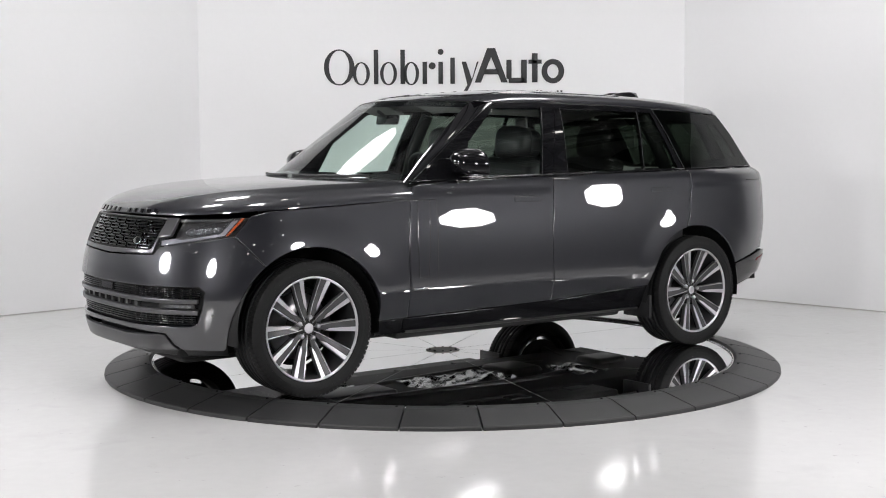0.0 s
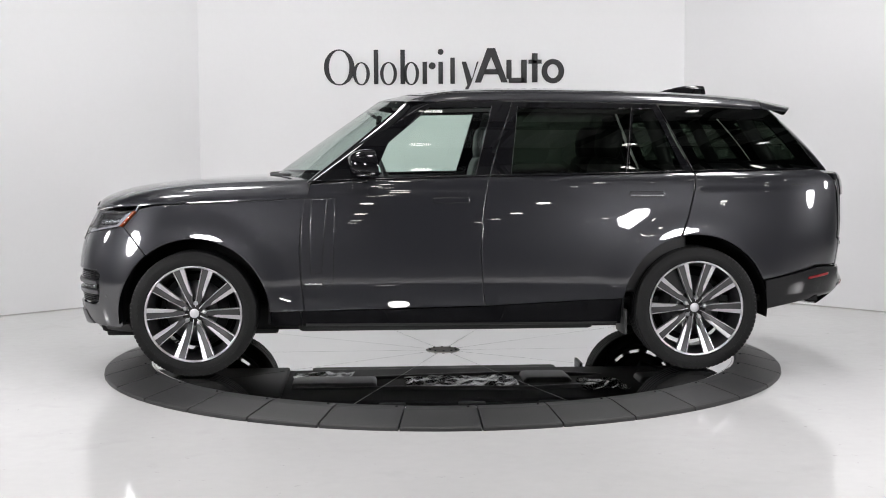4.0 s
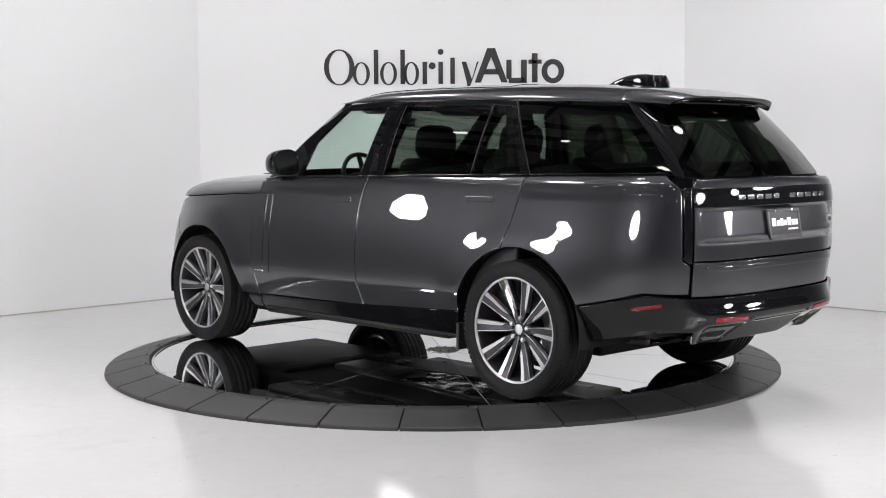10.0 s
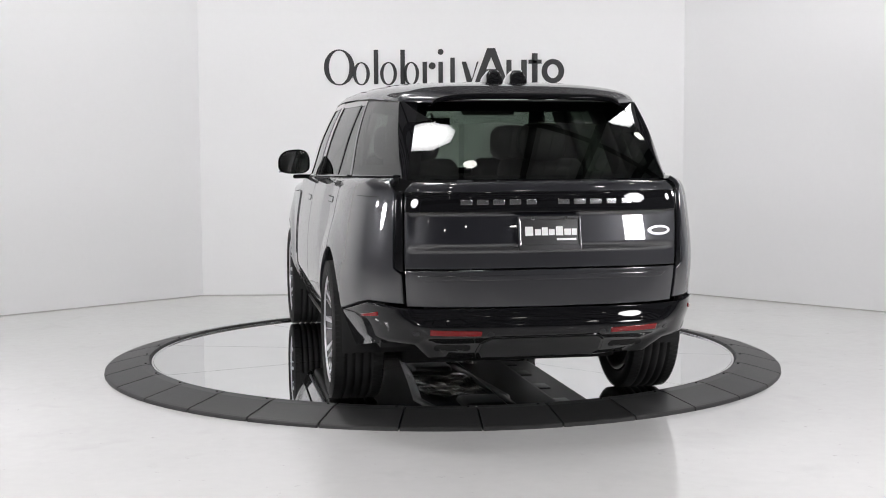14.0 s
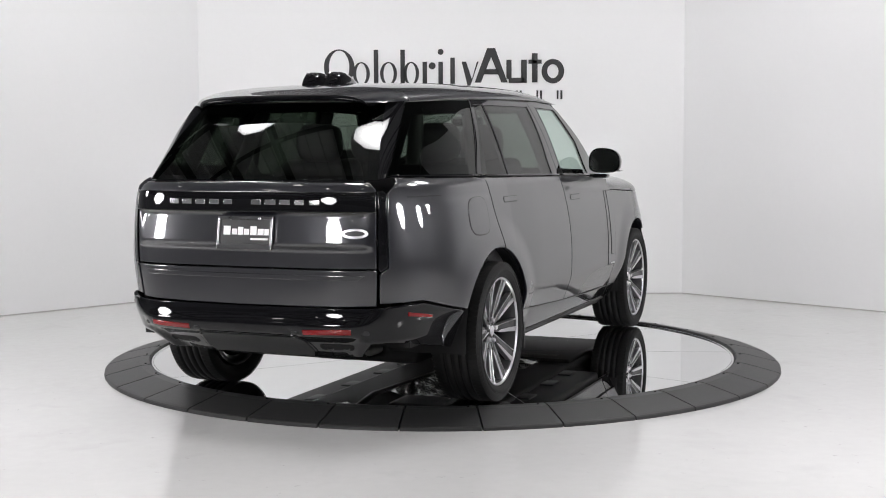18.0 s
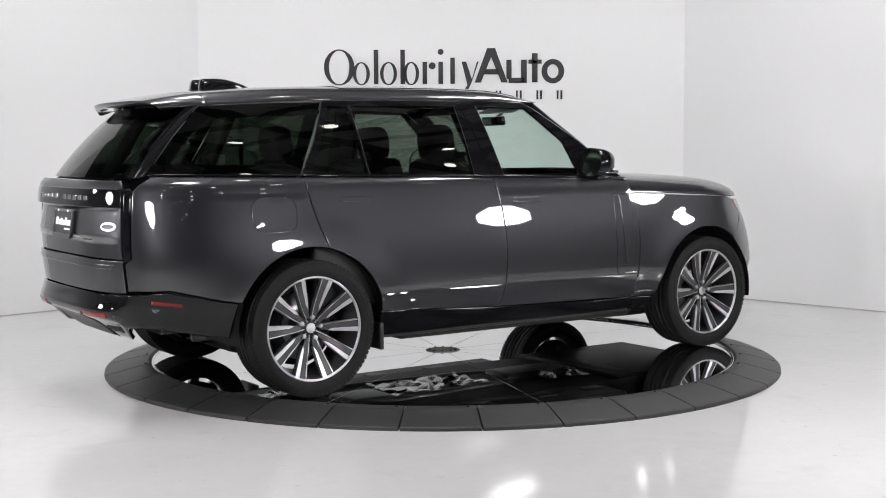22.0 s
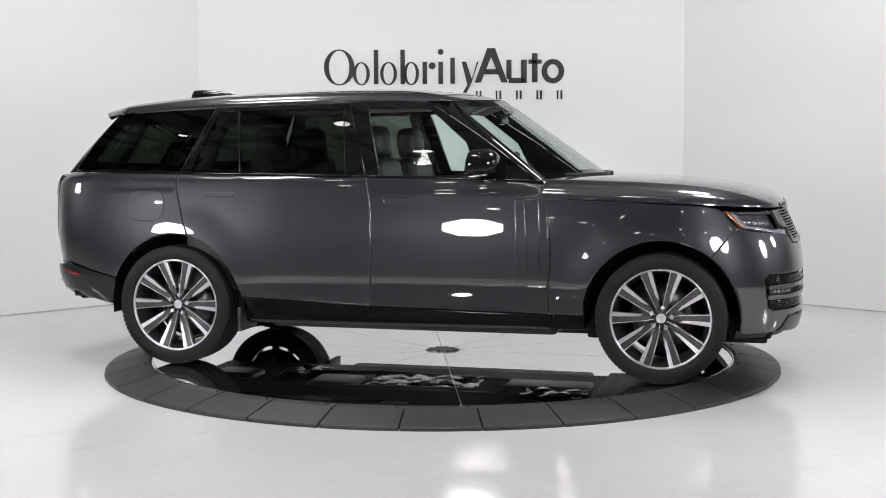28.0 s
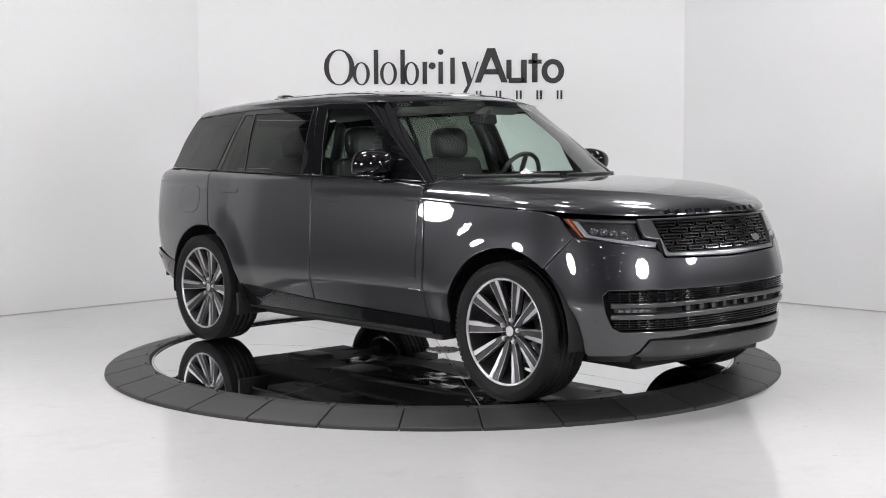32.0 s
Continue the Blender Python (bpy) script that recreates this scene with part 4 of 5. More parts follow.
    for y in (-0.085, 0.085):
        part("screw", boxed(-0.022, -0.010, y - 0.008, y + 0.008, 0.066, 0.082, 0.004), M_CHROME, plate)
    ub = 2 * um - u_tail(-2.68, 0.603)
    oval = [(ub + 0.043 * math.cos(a * math.pi / 12), 1.008 + 0.025 * math.sin(a * math.pi / 12)) for a in range(24)]
    badge = part("badge", panel_mesh(oval, tail, gap=0, lift=0.006, roll=0.004, ds=0.02, back=0.008), M_CUT, gate, "bright oval badge")
    oval = [(ub + 0.032 * math.cos(a * math.pi / 12), 1.008 + 0.013 * math.sin(a * math.pi / 12)) for a in range(24)]
    part("badge_field", panel_mesh(oval, tail, gap=0, lift=0.008, roll=0.002, ds=0.02, back=0.004), M_SIGN, badge, "dark field")

    # bumper: under the tailgate a shelf slopes out to a lip; below it a bevel runs in to an upright valance
    shelf = Curve((0.33, -0.19), (0.38, -0.125), (0.43, -0.066), (0.462, -0.026), (0.480, 0.004), (0.495, 0.034), (0.506, 0.044), (0.520, 0.048), (0.540, 0.049), (0.552, 0.044), (0.575, 0.030), (0.605, 0.016), (0.636, 0.008), (0.66, 0.004))

    def bumper(u, z):
        k = smoothstep((-1.98 - u) / 0.30 if u > um else (u - (2 * um + 1.98)) / 0.30)
        p = skin(u, z)
        side = min(1.0, abs(u - um) / 0.38) * (1 if u > um else -1)
        rear = 1 - smoothstep((abs(u - um) - 0.425 + 0.40 * max(0.0, 0.64 - z)) / 0.075)
        flank = 0.034 - 0.12 * max(0.0, 0.56 - z) - 0.85 * max(0.0, 0.47 - z)
        out = flank + (shelf(z) - flank) * rear
        return p + Vector((-out, 0.012 * side - 0.25 * side * max(0.0, 0.478 - z), 0)) * k

    left = along((-2.050, 0.572), (-2.20, 0.602), (-2.42, 0.654), (-2.50, 0.648)) + [(uc + 0.02, 0.640), (uc - 0.05, 0.636)]
    under = [(uc - 0.02, 0.446), (uc + 0.04, 0.450)] + along((-2.50, 0.448), (-2.34, 0.418), (-2.08, 0.374))
    outline = left + [(um, 0.636)] + [(2 * um - u, z) for u, z in reversed(left)] + [(2 * um - u, z) for u, z in reversed(under)] + [(2 * um - (uc - 0.06), 0.368), (2 * um - (uc - 0.25), 0.352), (um, 0.350), (uc - 0.25, 0.352), (uc - 0.06, 0.368)] + under
    bump = part("rear_bumper", panel_mesh(outline, bumper, ds=0.02), G, car, "gloss black rear bumper")
    val = [(uc - 0.275, 0.488), (uc - 0.250, 0.462), (uc - 0.235, 0.400), (uc - 0.25, 0.362)]
    val = val + [(2 * um - u, z) for u, z in reversed(val)]
    part("valance_trim", panel_mesh(ccw(val), bumper, ds=0.03, gap=-0.012, lift=0.003, roll=0.002, back=0.004), G, bump)
    part("lower_valance", panel_mesh(ccw(val), bumper, ds=0.03, gap=0.006, lift=0.006, roll=0.003, back=0.006), M_PLASTIC, bump, "satin black valance")
    for s in (0, 1):
        f = (lambda u: u) if not s else (lambda u: 2 * um - u)
        ua, ub = u_tail(-2.70, 0.60), u_tail(-2.76, 0.345)
        part("reflector", panel_mesh(ccw([(f(ua), 0.506), (f(ub), 0.500), (f(ub), 0.527), (f(ua), 0.535)]), bumper, gap=0, lift=0.004, roll=0.004, ds=0.03), M_RED, bump, "red rear reflector")
        a, b = X(-2.345, 0.578), X(-2.485, 0.602)
        part("side_reflector", panel_mesh(ccw([(f(a[0]), 0.570), (f(b[0]), 0.592), (f(b[0]), 0.612), (f(a[0]), 0.586)]), bumper, gap=0, lift=0.004, roll=0.004, ds=0.03), M_RED, bump, "red side reflector")
        for uu, zz in ((u_tail(-2.77, 0.30), 0.508), (u_tail(-2.66, 0.66), 0.512)):
            part("sensor", panel_mesh([(f(uu) + 0.012 * math.cos(a * 0.6283), zz + 0.012 * math.sin(a * 0.6283)) for a in range(10)], bumper, gap=0, lift=0.002, roll=0.002, back=0.003, ds=0.02), M_PLASTIC, bump)
        ya, yb = u_tail(-2.72, 0.585), u_tail(-2.74, 0.385)
        # Raised dark patch paints the exhaust recess's shade; no hollow is cut.
        cut = rounded(ccw([(f(ya), 0.406), (f(yb), 0.406), (f(yb), 0.442), (f(ya), 0.442)]), 0.02)
        part("exhaust_recess", panel_mesh(cut, bumper, gap=0, lift=0.002, roll=0.001, back=0.003, ds=0.03), M_DARK, bump, "dark patch for the shade of an exhaust recess")
        for yy in (0.435, 0.53):
            p = bumper(f(u_tail(-2.73, yy)), 0.424)
            tip = revolve([(0.016, 0.05), (0.016, 0.0), (0.018, -0.006), (0.021, -0.006), (0.023, 0.0), (0.023, 0.05)], 20)
            part("exhaust_tip", tip, M_CAST, bump, "round dark steel exhaust tip", m=Matrix.Translation((p.x + 0.012, p.y, 0.426)) @ pose(0, 0, 0, 0, 0, -90))
    part("silencer", boxed(-2.38, -2.10, -0.48, 0.48, 0.41, 0.52, 0.05, 3), M_CAST, car, "dark silencer under the tail")


# windscreen, roof and the rest above the waist
def screen(s, v):
    zb, zt = 1.243 - 0.016 * s * s, 1.753 - 0.022 * s * s
    xb, xt = 1.155 - 0.285 * s * s, 0.425 - 0.19 * s * s
    yb, yt = 0.835 * s, 0.690 * s
    b = 0.003 * 4 * v * (1 - v)
    return Vector((xb + (xt - xb) * v + b * 0.6, yb + (yt - yb) * v, zb + (zt - zb) * v + b * 0.8))


roof_mid = Curve((0.43, 1.753), (0.32, 1.780), (0.07, 1.812), (-0.17, 1.828), (-0.5, 1.833), (-0.89, 1.829), (-1.27, 1.821), (-1.58, 1.809), (-2.06, 1.773), (-2.44, 1.702))
roof_edge = Curve((0.43, 1.728), (0.166, 1.729), (-0.25, 1.738), (-1.4, 1.716), (-1.685, 1.702), (-2.127, 1.676), (-2.5, 1.648))


def roof_y(x):
    return glass_w(x) * glass_section(roof_edge(x)) + 0.004


def roof(s, t, x_end=-2.10):
    k = math.sin(s * math.pi / 2 * 0.96) / math.sin(math.pi / 2 * 0.96)
    q = min(1.0, abs(k) * roof_y(0.3) / 0.690)
    xf = 0.425 - 0.19 * q * q
    x = xf + (x_end - xf) * t
    a = abs(s)
    z = roof_mid(x) - (roof_mid(x) - roof_edge(x)) * a ** 2.8
    z0 = roof_mid(xf) - (roof_mid(xf) - roof_edge(xf)) * a ** 2.8
    z += (1.756 - 0.024 * q * q - z0) * max(0.0, 1 - t / 0.16) ** 2
    return Vector((x, roof_y(x) * k, z))


def hatch(s, v):
    xb, xt = -(2.660 - 0.122 * s * s), -(2.290 - 0.112 * s * s)
    b = 0.02 * 4 * v * (1 - v)
    return Vector((xb + (xt - xb) * v - b * 0.7, (0.684 + (0.560 - 0.684) * v) * s, 1.272 + (1.672 - 1.272) * v + b * 0.7))


hood_edge = Curve((0.86, 1.124), (1.43, 1.100), (1.83, 1.084), (2.05, 1.070), (2.4, 1.056), (3.0, 1.056))
hood_mid = Curve((0.86, 1.262), (1.376, 1.246), (1.62, 1.233), (1.935, 1.208), (2.256, 1.167), (2.45, 1.133))


def hood(u, w):
    """u along the edge, w from the middle line out to the edge."""
    ze = hood_edge(u)
    e = skin(u, ze)
    spine = Vector((min(u, NOSE_X), 0, 0))
    r = math.sin(w * math.pi / 2)
    x, y = spine.x + (e.x - spine.x) * r, e.y * r
    zm = hood_mid(x)
    # the nose falls a little towards the grille
    z = ze + (zm - ze) * max(0.0, 1 - r ** 5.2) ** 0.5
    return Vector((x, y, z))


def build_top(car):
    P, G = M_PAINT, M_GLOSS

    def hood_full(u, w):
        if u > U_FRONT:
            p = hood(2 * U_FRONT - u, w)
            return Vector((p.x, -p.y, p.z))
        return hood(u, w)

    bonnet = part("bonnet", sheet_mesh(hood_full, 110, 26, flip=True, u0=0.874, u1=2 * U_FRONT - 0.874, v0=0.0, v1=0.995, thick=0.0), P, car)
    y = 0.40
    for i, w in enumerate((0.05, 0.05, 0.05, 0.05, 0.045, 0.0, 0.05, 0.055, 0.05, 0.045, 0.05)):
        yy = y - 0.08 * i
        if w:
            lo, hi = U_FRONT - 1.2, U_FRONT
            for _ in range(30):                 # where the leading edge of the bonnet crosses this y
                mid = (lo + hi) / 2
                lo, hi = (mid, hi) if hood(mid, 0.925).y > abs(yy) else (lo, mid)
            p, nn = hood(lo, 0.925), normal_of(hood, lo, 0.925)
            nn = nn if nn.z > 0 else -nn
            k = 1 if yy > 0 else -1
            q = Vector((0, 0, 1)).rotation_difference(Vector((nn.x, nn.y * k, nn.z))).to_matrix().to_4x4()
            part("letter_bar", boxed(-0.013, 0.013, -w / 2, w / 2, -0.002, 0.004, 0.0015), G, bonnet, "gloss black bar", m=Matrix.Translation((p.x, p.y * k, p.z)) @ q)
    cowl = lambda s, v: Vector((0.86 + (1.17 - 0.285 * s * s - 0.86) * v, (0.93 - 0.10 * v) * s, 1.20 + 0.035 * v))
    part("cowl", sheet_mesh(cowl, 20, 3, u0=-1, u1=1, flip=True), M_PLASTIC, car, "black plastic cowl")
    for y0, y1 in ((-0.70, -0.06), (0.02, 0.66)):
        part("wiper", tube([(1.19 - 0.28 * (y / 0.84) ** 2 - 0.015, y, 1.262) for y in np.linspace(y0, y1, 7)], 0.009), M_PLASTIC, car)
    o = part("windscreen", sheet_mesh(screen, 32, 16, u0=-0.985, u1=0.985), M_SCREEN, car, "clear windscreen")
    o.visible_shadow = False
    part("screen_band", sheet_mesh(lambda s, v: screen(s, v) - Vector((0.004, 0, 0.006)), 32, 3, u0=-0.985, u1=0.985, v0=0.93, v1=1.0), G, car, "black band over the windscreen")
    part("screen_base_band", sheet_mesh(lambda s, v: screen(s, v) - Vector((0.004, 0, 0.006)), 32, 3, u0=-0.985, u1=0.985, v0=0.0, v1=0.09), G, car)
    part("roof", sheet_mesh(roof, 40, 30, u0=-1, u1=1, flip=False), P, car)
    part("roof_glass", sheet_mesh(lambda s, t: roof(s, t) + Vector((0, 0, 0.003)), 30, 24, u0=-0.62, u1=0.62, v0=0.06, v1=0.62, thick=0.004), G, car, "black panoramic roof glass")
    for mirror in both:
        k = -1 if mirror else 1
        # windscreen pillar
        line = Curve((1.20, 0.885), (1.334, 0.694), (1.481, 0.495), (1.607, 0.300), (1.70, 0.150), (1.735, 0.075))

        def pillar(t, w):
            a = screen(0.985, t)
            z = 1.205 + (1.731 - 1.205) * t
            b = cabin(line(z), z)
            p = a + (b - a) * w
            bulge = 0.010 * 4 * w * (1 - w)
            p += Vector((0.35, 0.75, 0.45)) * bulge
            return Vector((p.x, p.y * k, p.z))
        part("screen_pillar", sheet_mesh(pillar, 20, 8, flip=not mirror), G, car, "gloss black windscreen pillar")
        frame = [(0.875, 1.207), (0.694, 1.334), (0.495, 1.481), (0.300, 1.607), (0.165, 1.692), (0.075, 1.727), (-0.30, 1.736), (-0.436, 1.728), (-0.345, 1.475), (-0.275, belt(-0.275)), (0.3, belt(0.3)), (0.7, belt(0.7))]
        glass = [(0.46, 1.253), (0.365, 1.47), (0.105, 1.688), (-0.297, 1.694), (-0.245, 1.49), (-0.178, 1.262)]
        o = part("front_door_frame", panel_mesh(frame, cabin, holes=[glass], mirror=mirror, roll=0.0018), G, car, "gloss black window frame")
        g = part("front_window", panel_mesh(glass, cabin, gap=-0.004, lift=-0.005, mirror=mirror, ds=0.06, roll=0.002), M_GLASS, o, "clear greenish glass")
        g.visible_shadow = False
        frame = [(-0.275, belt(-0.275)), (-0.345, 1.475), (-0.436, 1.728), (-0.9, 1.724), (-1.388, 1.712), (-1.490, 1.468), (-1.602, belt(-1.6)), (-0.9, belt(-0.9))]
        g1 = [(-0.412, 1.268), (-0.468, 1.690), (-1.210, 1.682), (-1.150, 1.274)]
        g2 = [(-1.175, 1.276), (-1.234, 1.680), (-1.358, 1.678), (-1.532, 1.280)]
        o = part("rear_door_frame", panel_mesh(frame, cabin, holes=[g1, g2], mirror=mirror, roll=0.0018), G, car, "gloss black window frame")
        for name, gl in (("rear_window", g1), ("rear_quarter_light", g2)):
            g = part(name, panel_mesh(gl, cabin, gap=-0.004, lift=-0.003, mirror=mirror, ds=0.06, roll=0.002), M_PRIVACY, o, "dark privacy glass")
            g.visible_shadow = False
        q = [(-1.398, 1.706), (-1.70, 1.697), (-2.148, 1.672), (-2.312, 1.498), (-2.484, belt(-2.48)), (-1.61, belt(-1.6))]
        o = part("cargo_window", panel_mesh(q, cabin, mirror=mirror, lift=0.0, ds=0.05, roll=0.002), M_PRIVACY, car, "dark privacy glass")
        o.visible_shadow = False
        part("cargo_window_edge", panel_mesh(q, cabin, mirror=mirror, lift=-0.008, gap=0.004, holes=[inset(ccw(q), 0.07)]), G, car)
        # bright lines
        for nm, pts in (("waist_trim", [(0.87, belt(0.87)), (-0.27, belt(-0.27))]), ("waist_trim", [(-0.28, belt(-0.28)), (-1.595, belt(-1.595))]), ("waist_trim", [(-1.607, belt(-1.607)), (-2.46, belt(-2.46))])):
            path = [cabin(x, z + 0.006) + Vector((0, 0.004, 0)) for x, z in [(pts[0][0] + (pts[1][0] - pts[0][0]) * i / 12, belt(pts[0][0] + (pts[1][0] - pts[0][0]) * i / 12)) for i in range(13)]]
            part(nm, tube([(p.x, p.y * k, p.z) for p in path], 0.006, 6), G, car)
        for a, b in (((-0.470, 1.70), (-0.412, 1.262)), ((-1.217, 1.69), (-1.158, 1.268)), ((-1.394, 1.70), (-1.604, 1.276)), ((-0.303, 1.70), (-0.182, 1.25))):
            path = [cabin(a[0] + (b[0] - a[0]) * i / 8, a[1] + (b[1] - a[1]) * i / 8) + Vector((0, 0.002, 0.0)) for i in range(9)]
            part("window_trim", tube([(p.x, p.y * k, p.z) for p in path], 0.0016, 6), M_SATIN, car)

        # rear pillar between cargo window and hatch glass
        def dpillar(t, w):
            z = 1.278 + (1.674 - 1.278) * t
            x = Curve((1.278, -2.486), (1.498, -2.314), (1.674, -2.150))(z)
            a, b = cabin(x, z), hatch(0.985, t)
            p = a + (b - a) * w + Vector((-0.55, 0.8, 0.1)) * 0.02 * w * (1 - w)
            return Vector((p.x, p.y * k, p.z))
        part("rear_pillar", sheet_mesh(dpillar, 14, 24, flip=mirror), G, car, "gloss black rear pillar")
        build_mirror(car, k)
    o = part("hatch_glass", sheet_mesh(hatch, 28, 14, u0=-0.985, u1=0.985, flip=True), M_PRIVACY, car, "dark hatch glass")
    o.visible_shadow = False
    # black print round the hatch glass
    for u0, u1, v0, v1 in ((-0.985, -0.90, 0, 1), (0.90, 0.985, 0, 1), (-0.9, 0.9, 0, 0.05), (-0.9, 0.9, 0.86, 1)):
        part("hatch_print", sheet_mesh(lambda s, v: hatch(s, v) + Vector((0.006, 0, -0.004)), 12, 6, u0=u0, u1=u1, v0=v0, v1=v1, flip=True), G, car)

    # spoiler: the roof runs on to a lip over the hatch glass
    def spoil(s, t):
        x = -2.106 + (-(2.405 - 0.085 * s * s) + 2.106) * t
        a = abs(s)
        z = roof_mid(x) - (roof_mid(x) - roof_edge(x)) * a ** 2.8
        return Vector((x, (roof_y(x) * (1 - 0.20 * t ** 1.3)) * math.sin(s * math.pi / 2 * 0.96) / math.sin(math.pi / 2 * 0.96), z))
    sp = part("roof_spoiler", sheet_mesh(spoil, 36, 8, u0=-1, u1=1), P, car, "roof spoiler in body colour")
    part("spoiler_under", sheet_mesh(lambda s, t: spoil(s, 1) * (1 - t) + (hatch(s * 0.99, 0.985) + Vector((0.0, 0, 0.012))) * t - Vector((-0.004 * (1 - (1 - t) ** 6), 0, 0.030 * (1 - (1 - t) ** 10) * (1 - t))), 36, 12, u0=-1, u1=1), G, sp)
    # twin antenna fins on the roof
    for y in (-0.068, 0.068):
        v, f = [], []
        prof = [(-1.54, 0.0), (-1.60, 0.026), (-1.66, 0.047), (-1.72, 0.062), (-1.79, 0.070), (-1.862, 0.072), (-1.872, 0.060), (-1.876, -0.004)]
        z0 = lambda x: roof(0.1, (0.42 - x) / 2.52).z
        for i, (x, h) in enumerate(prof):
            w = (0.014, 0.030, 0.040, 0.046, 0.050, 0.052, 0.052, 0.052)[i]
            for yy, hh in ((-w, -0.012), (-w * 0.72, 0.62), (-w * 0.36, 1.0), (w * 0.36, 1.0), (w * 0.72, 0.62), (w, -0.012)):
                v.append((x, y + yy, z0(x) - 0.004 + (hh * h if hh > 0 else hh)))
        for i in range(len(prof) - 1):
            for j in range(5):
                f.append((6 * i + j, 6 * i + j + 1, 6 * i + 7 + j, 6 * i + 6 + j))
        part("antenna_fin", mesh_from(v, f), G, car, "gloss black antenna fin")


def build_mirror(car, k):
    """Door mirror: a domed gloss black shell on a short foot, with its glass set into the back."""
    def loop(x, grow, yc=1.026, zc=1.330, w=0.116, h=0.098):
        out = []
        for j in range(32):
            a = 2 * math.pi * j / 32
            c, d = math.cos(a), math.sin(a)
            py = abs(c) ** 0.74 * (1 if c > 0 else -1) * w * grow
            pz = abs(d) ** (0.80 if d > 0 else 0.55) * (h if d > 0 else -0.8 * h) * grow
            pz -= 0.010 * (py / w) * (1 if pz > 0 else 0)
            out.append((x - 0.20 * (py + w) * 0.5 + 0.012 * (pz / h), k * (yc + py), zc + pz))
        return out

    v, f = [], []
    stations = [(0.640 - 0.16 * i / 10, (1 - (1 - i / 10) ** 2.4) ** 0.5) for i in range(1, 11)]
    rings = [loop(x, g) for x, g in stations] + [loop(0.462, 0.995), loop(0.456, 0.965), loop(0.468, 0.925)]
    for r in rings:
        v += r
    v.append(tuple(sum(p[q] for p in rings[0]) / 32 + (0.004 if q == 0 else 0) for q in range(3)))
    for i in range(len(rings) - 1):
        for j in range(32):
            f.append((i * 32 + j, i * 32 + (j + 1) % 32, (i + 1) * 32 + (j + 1) % 32, (i + 1) * 32 + j))
    for j in range(32):
        f.append((len(v) - 1, (j + 1) % 32, j))
    f.append(tuple((len(rings) - 1) * 32 + j for j in range(32)))
    bm = bmesh.new()
    bm.from_mesh(mesh_from(v, f))
    bmesh.ops.recalc_face_normals(bm, faces=bm.faces)
    shell = part("door_mirror", bm, M_GLOSS, car, "gloss black door mirror")
    v = loop(0.4665, 0.915) + loop(0.464, 0.90)
    f = [(j, (j + 1) % 32, 32 + (j + 1) % 32, 32 + j) for j in range(32)] + [tuple(range(32, 64))]
    bm = bmesh.new()
    bm.from_mesh(mesh_from(v, f, smooth=False))
    bmesh.ops.recalc_face_normals(bm, faces=bm.faces)
    part("mirror_glass", bm, M_CHROME, shell, "mirror glass")
    part("mirror_foot", boxed(0.50, 0.60, k * 0.955 - 0.075, k * 0.955 + 0.075, 1.216, 1.246, 0.014, 3), M_GLOSS, shell)
    part("side_lamp", boxed(0.50, 0.585, k * 1.116 - 0.018, k * 1.116 + 0.018, 1.262, 1.270, 0.003), M_LENS, shell, "clear side lamp", m=pose(-0.02, 0, 0))


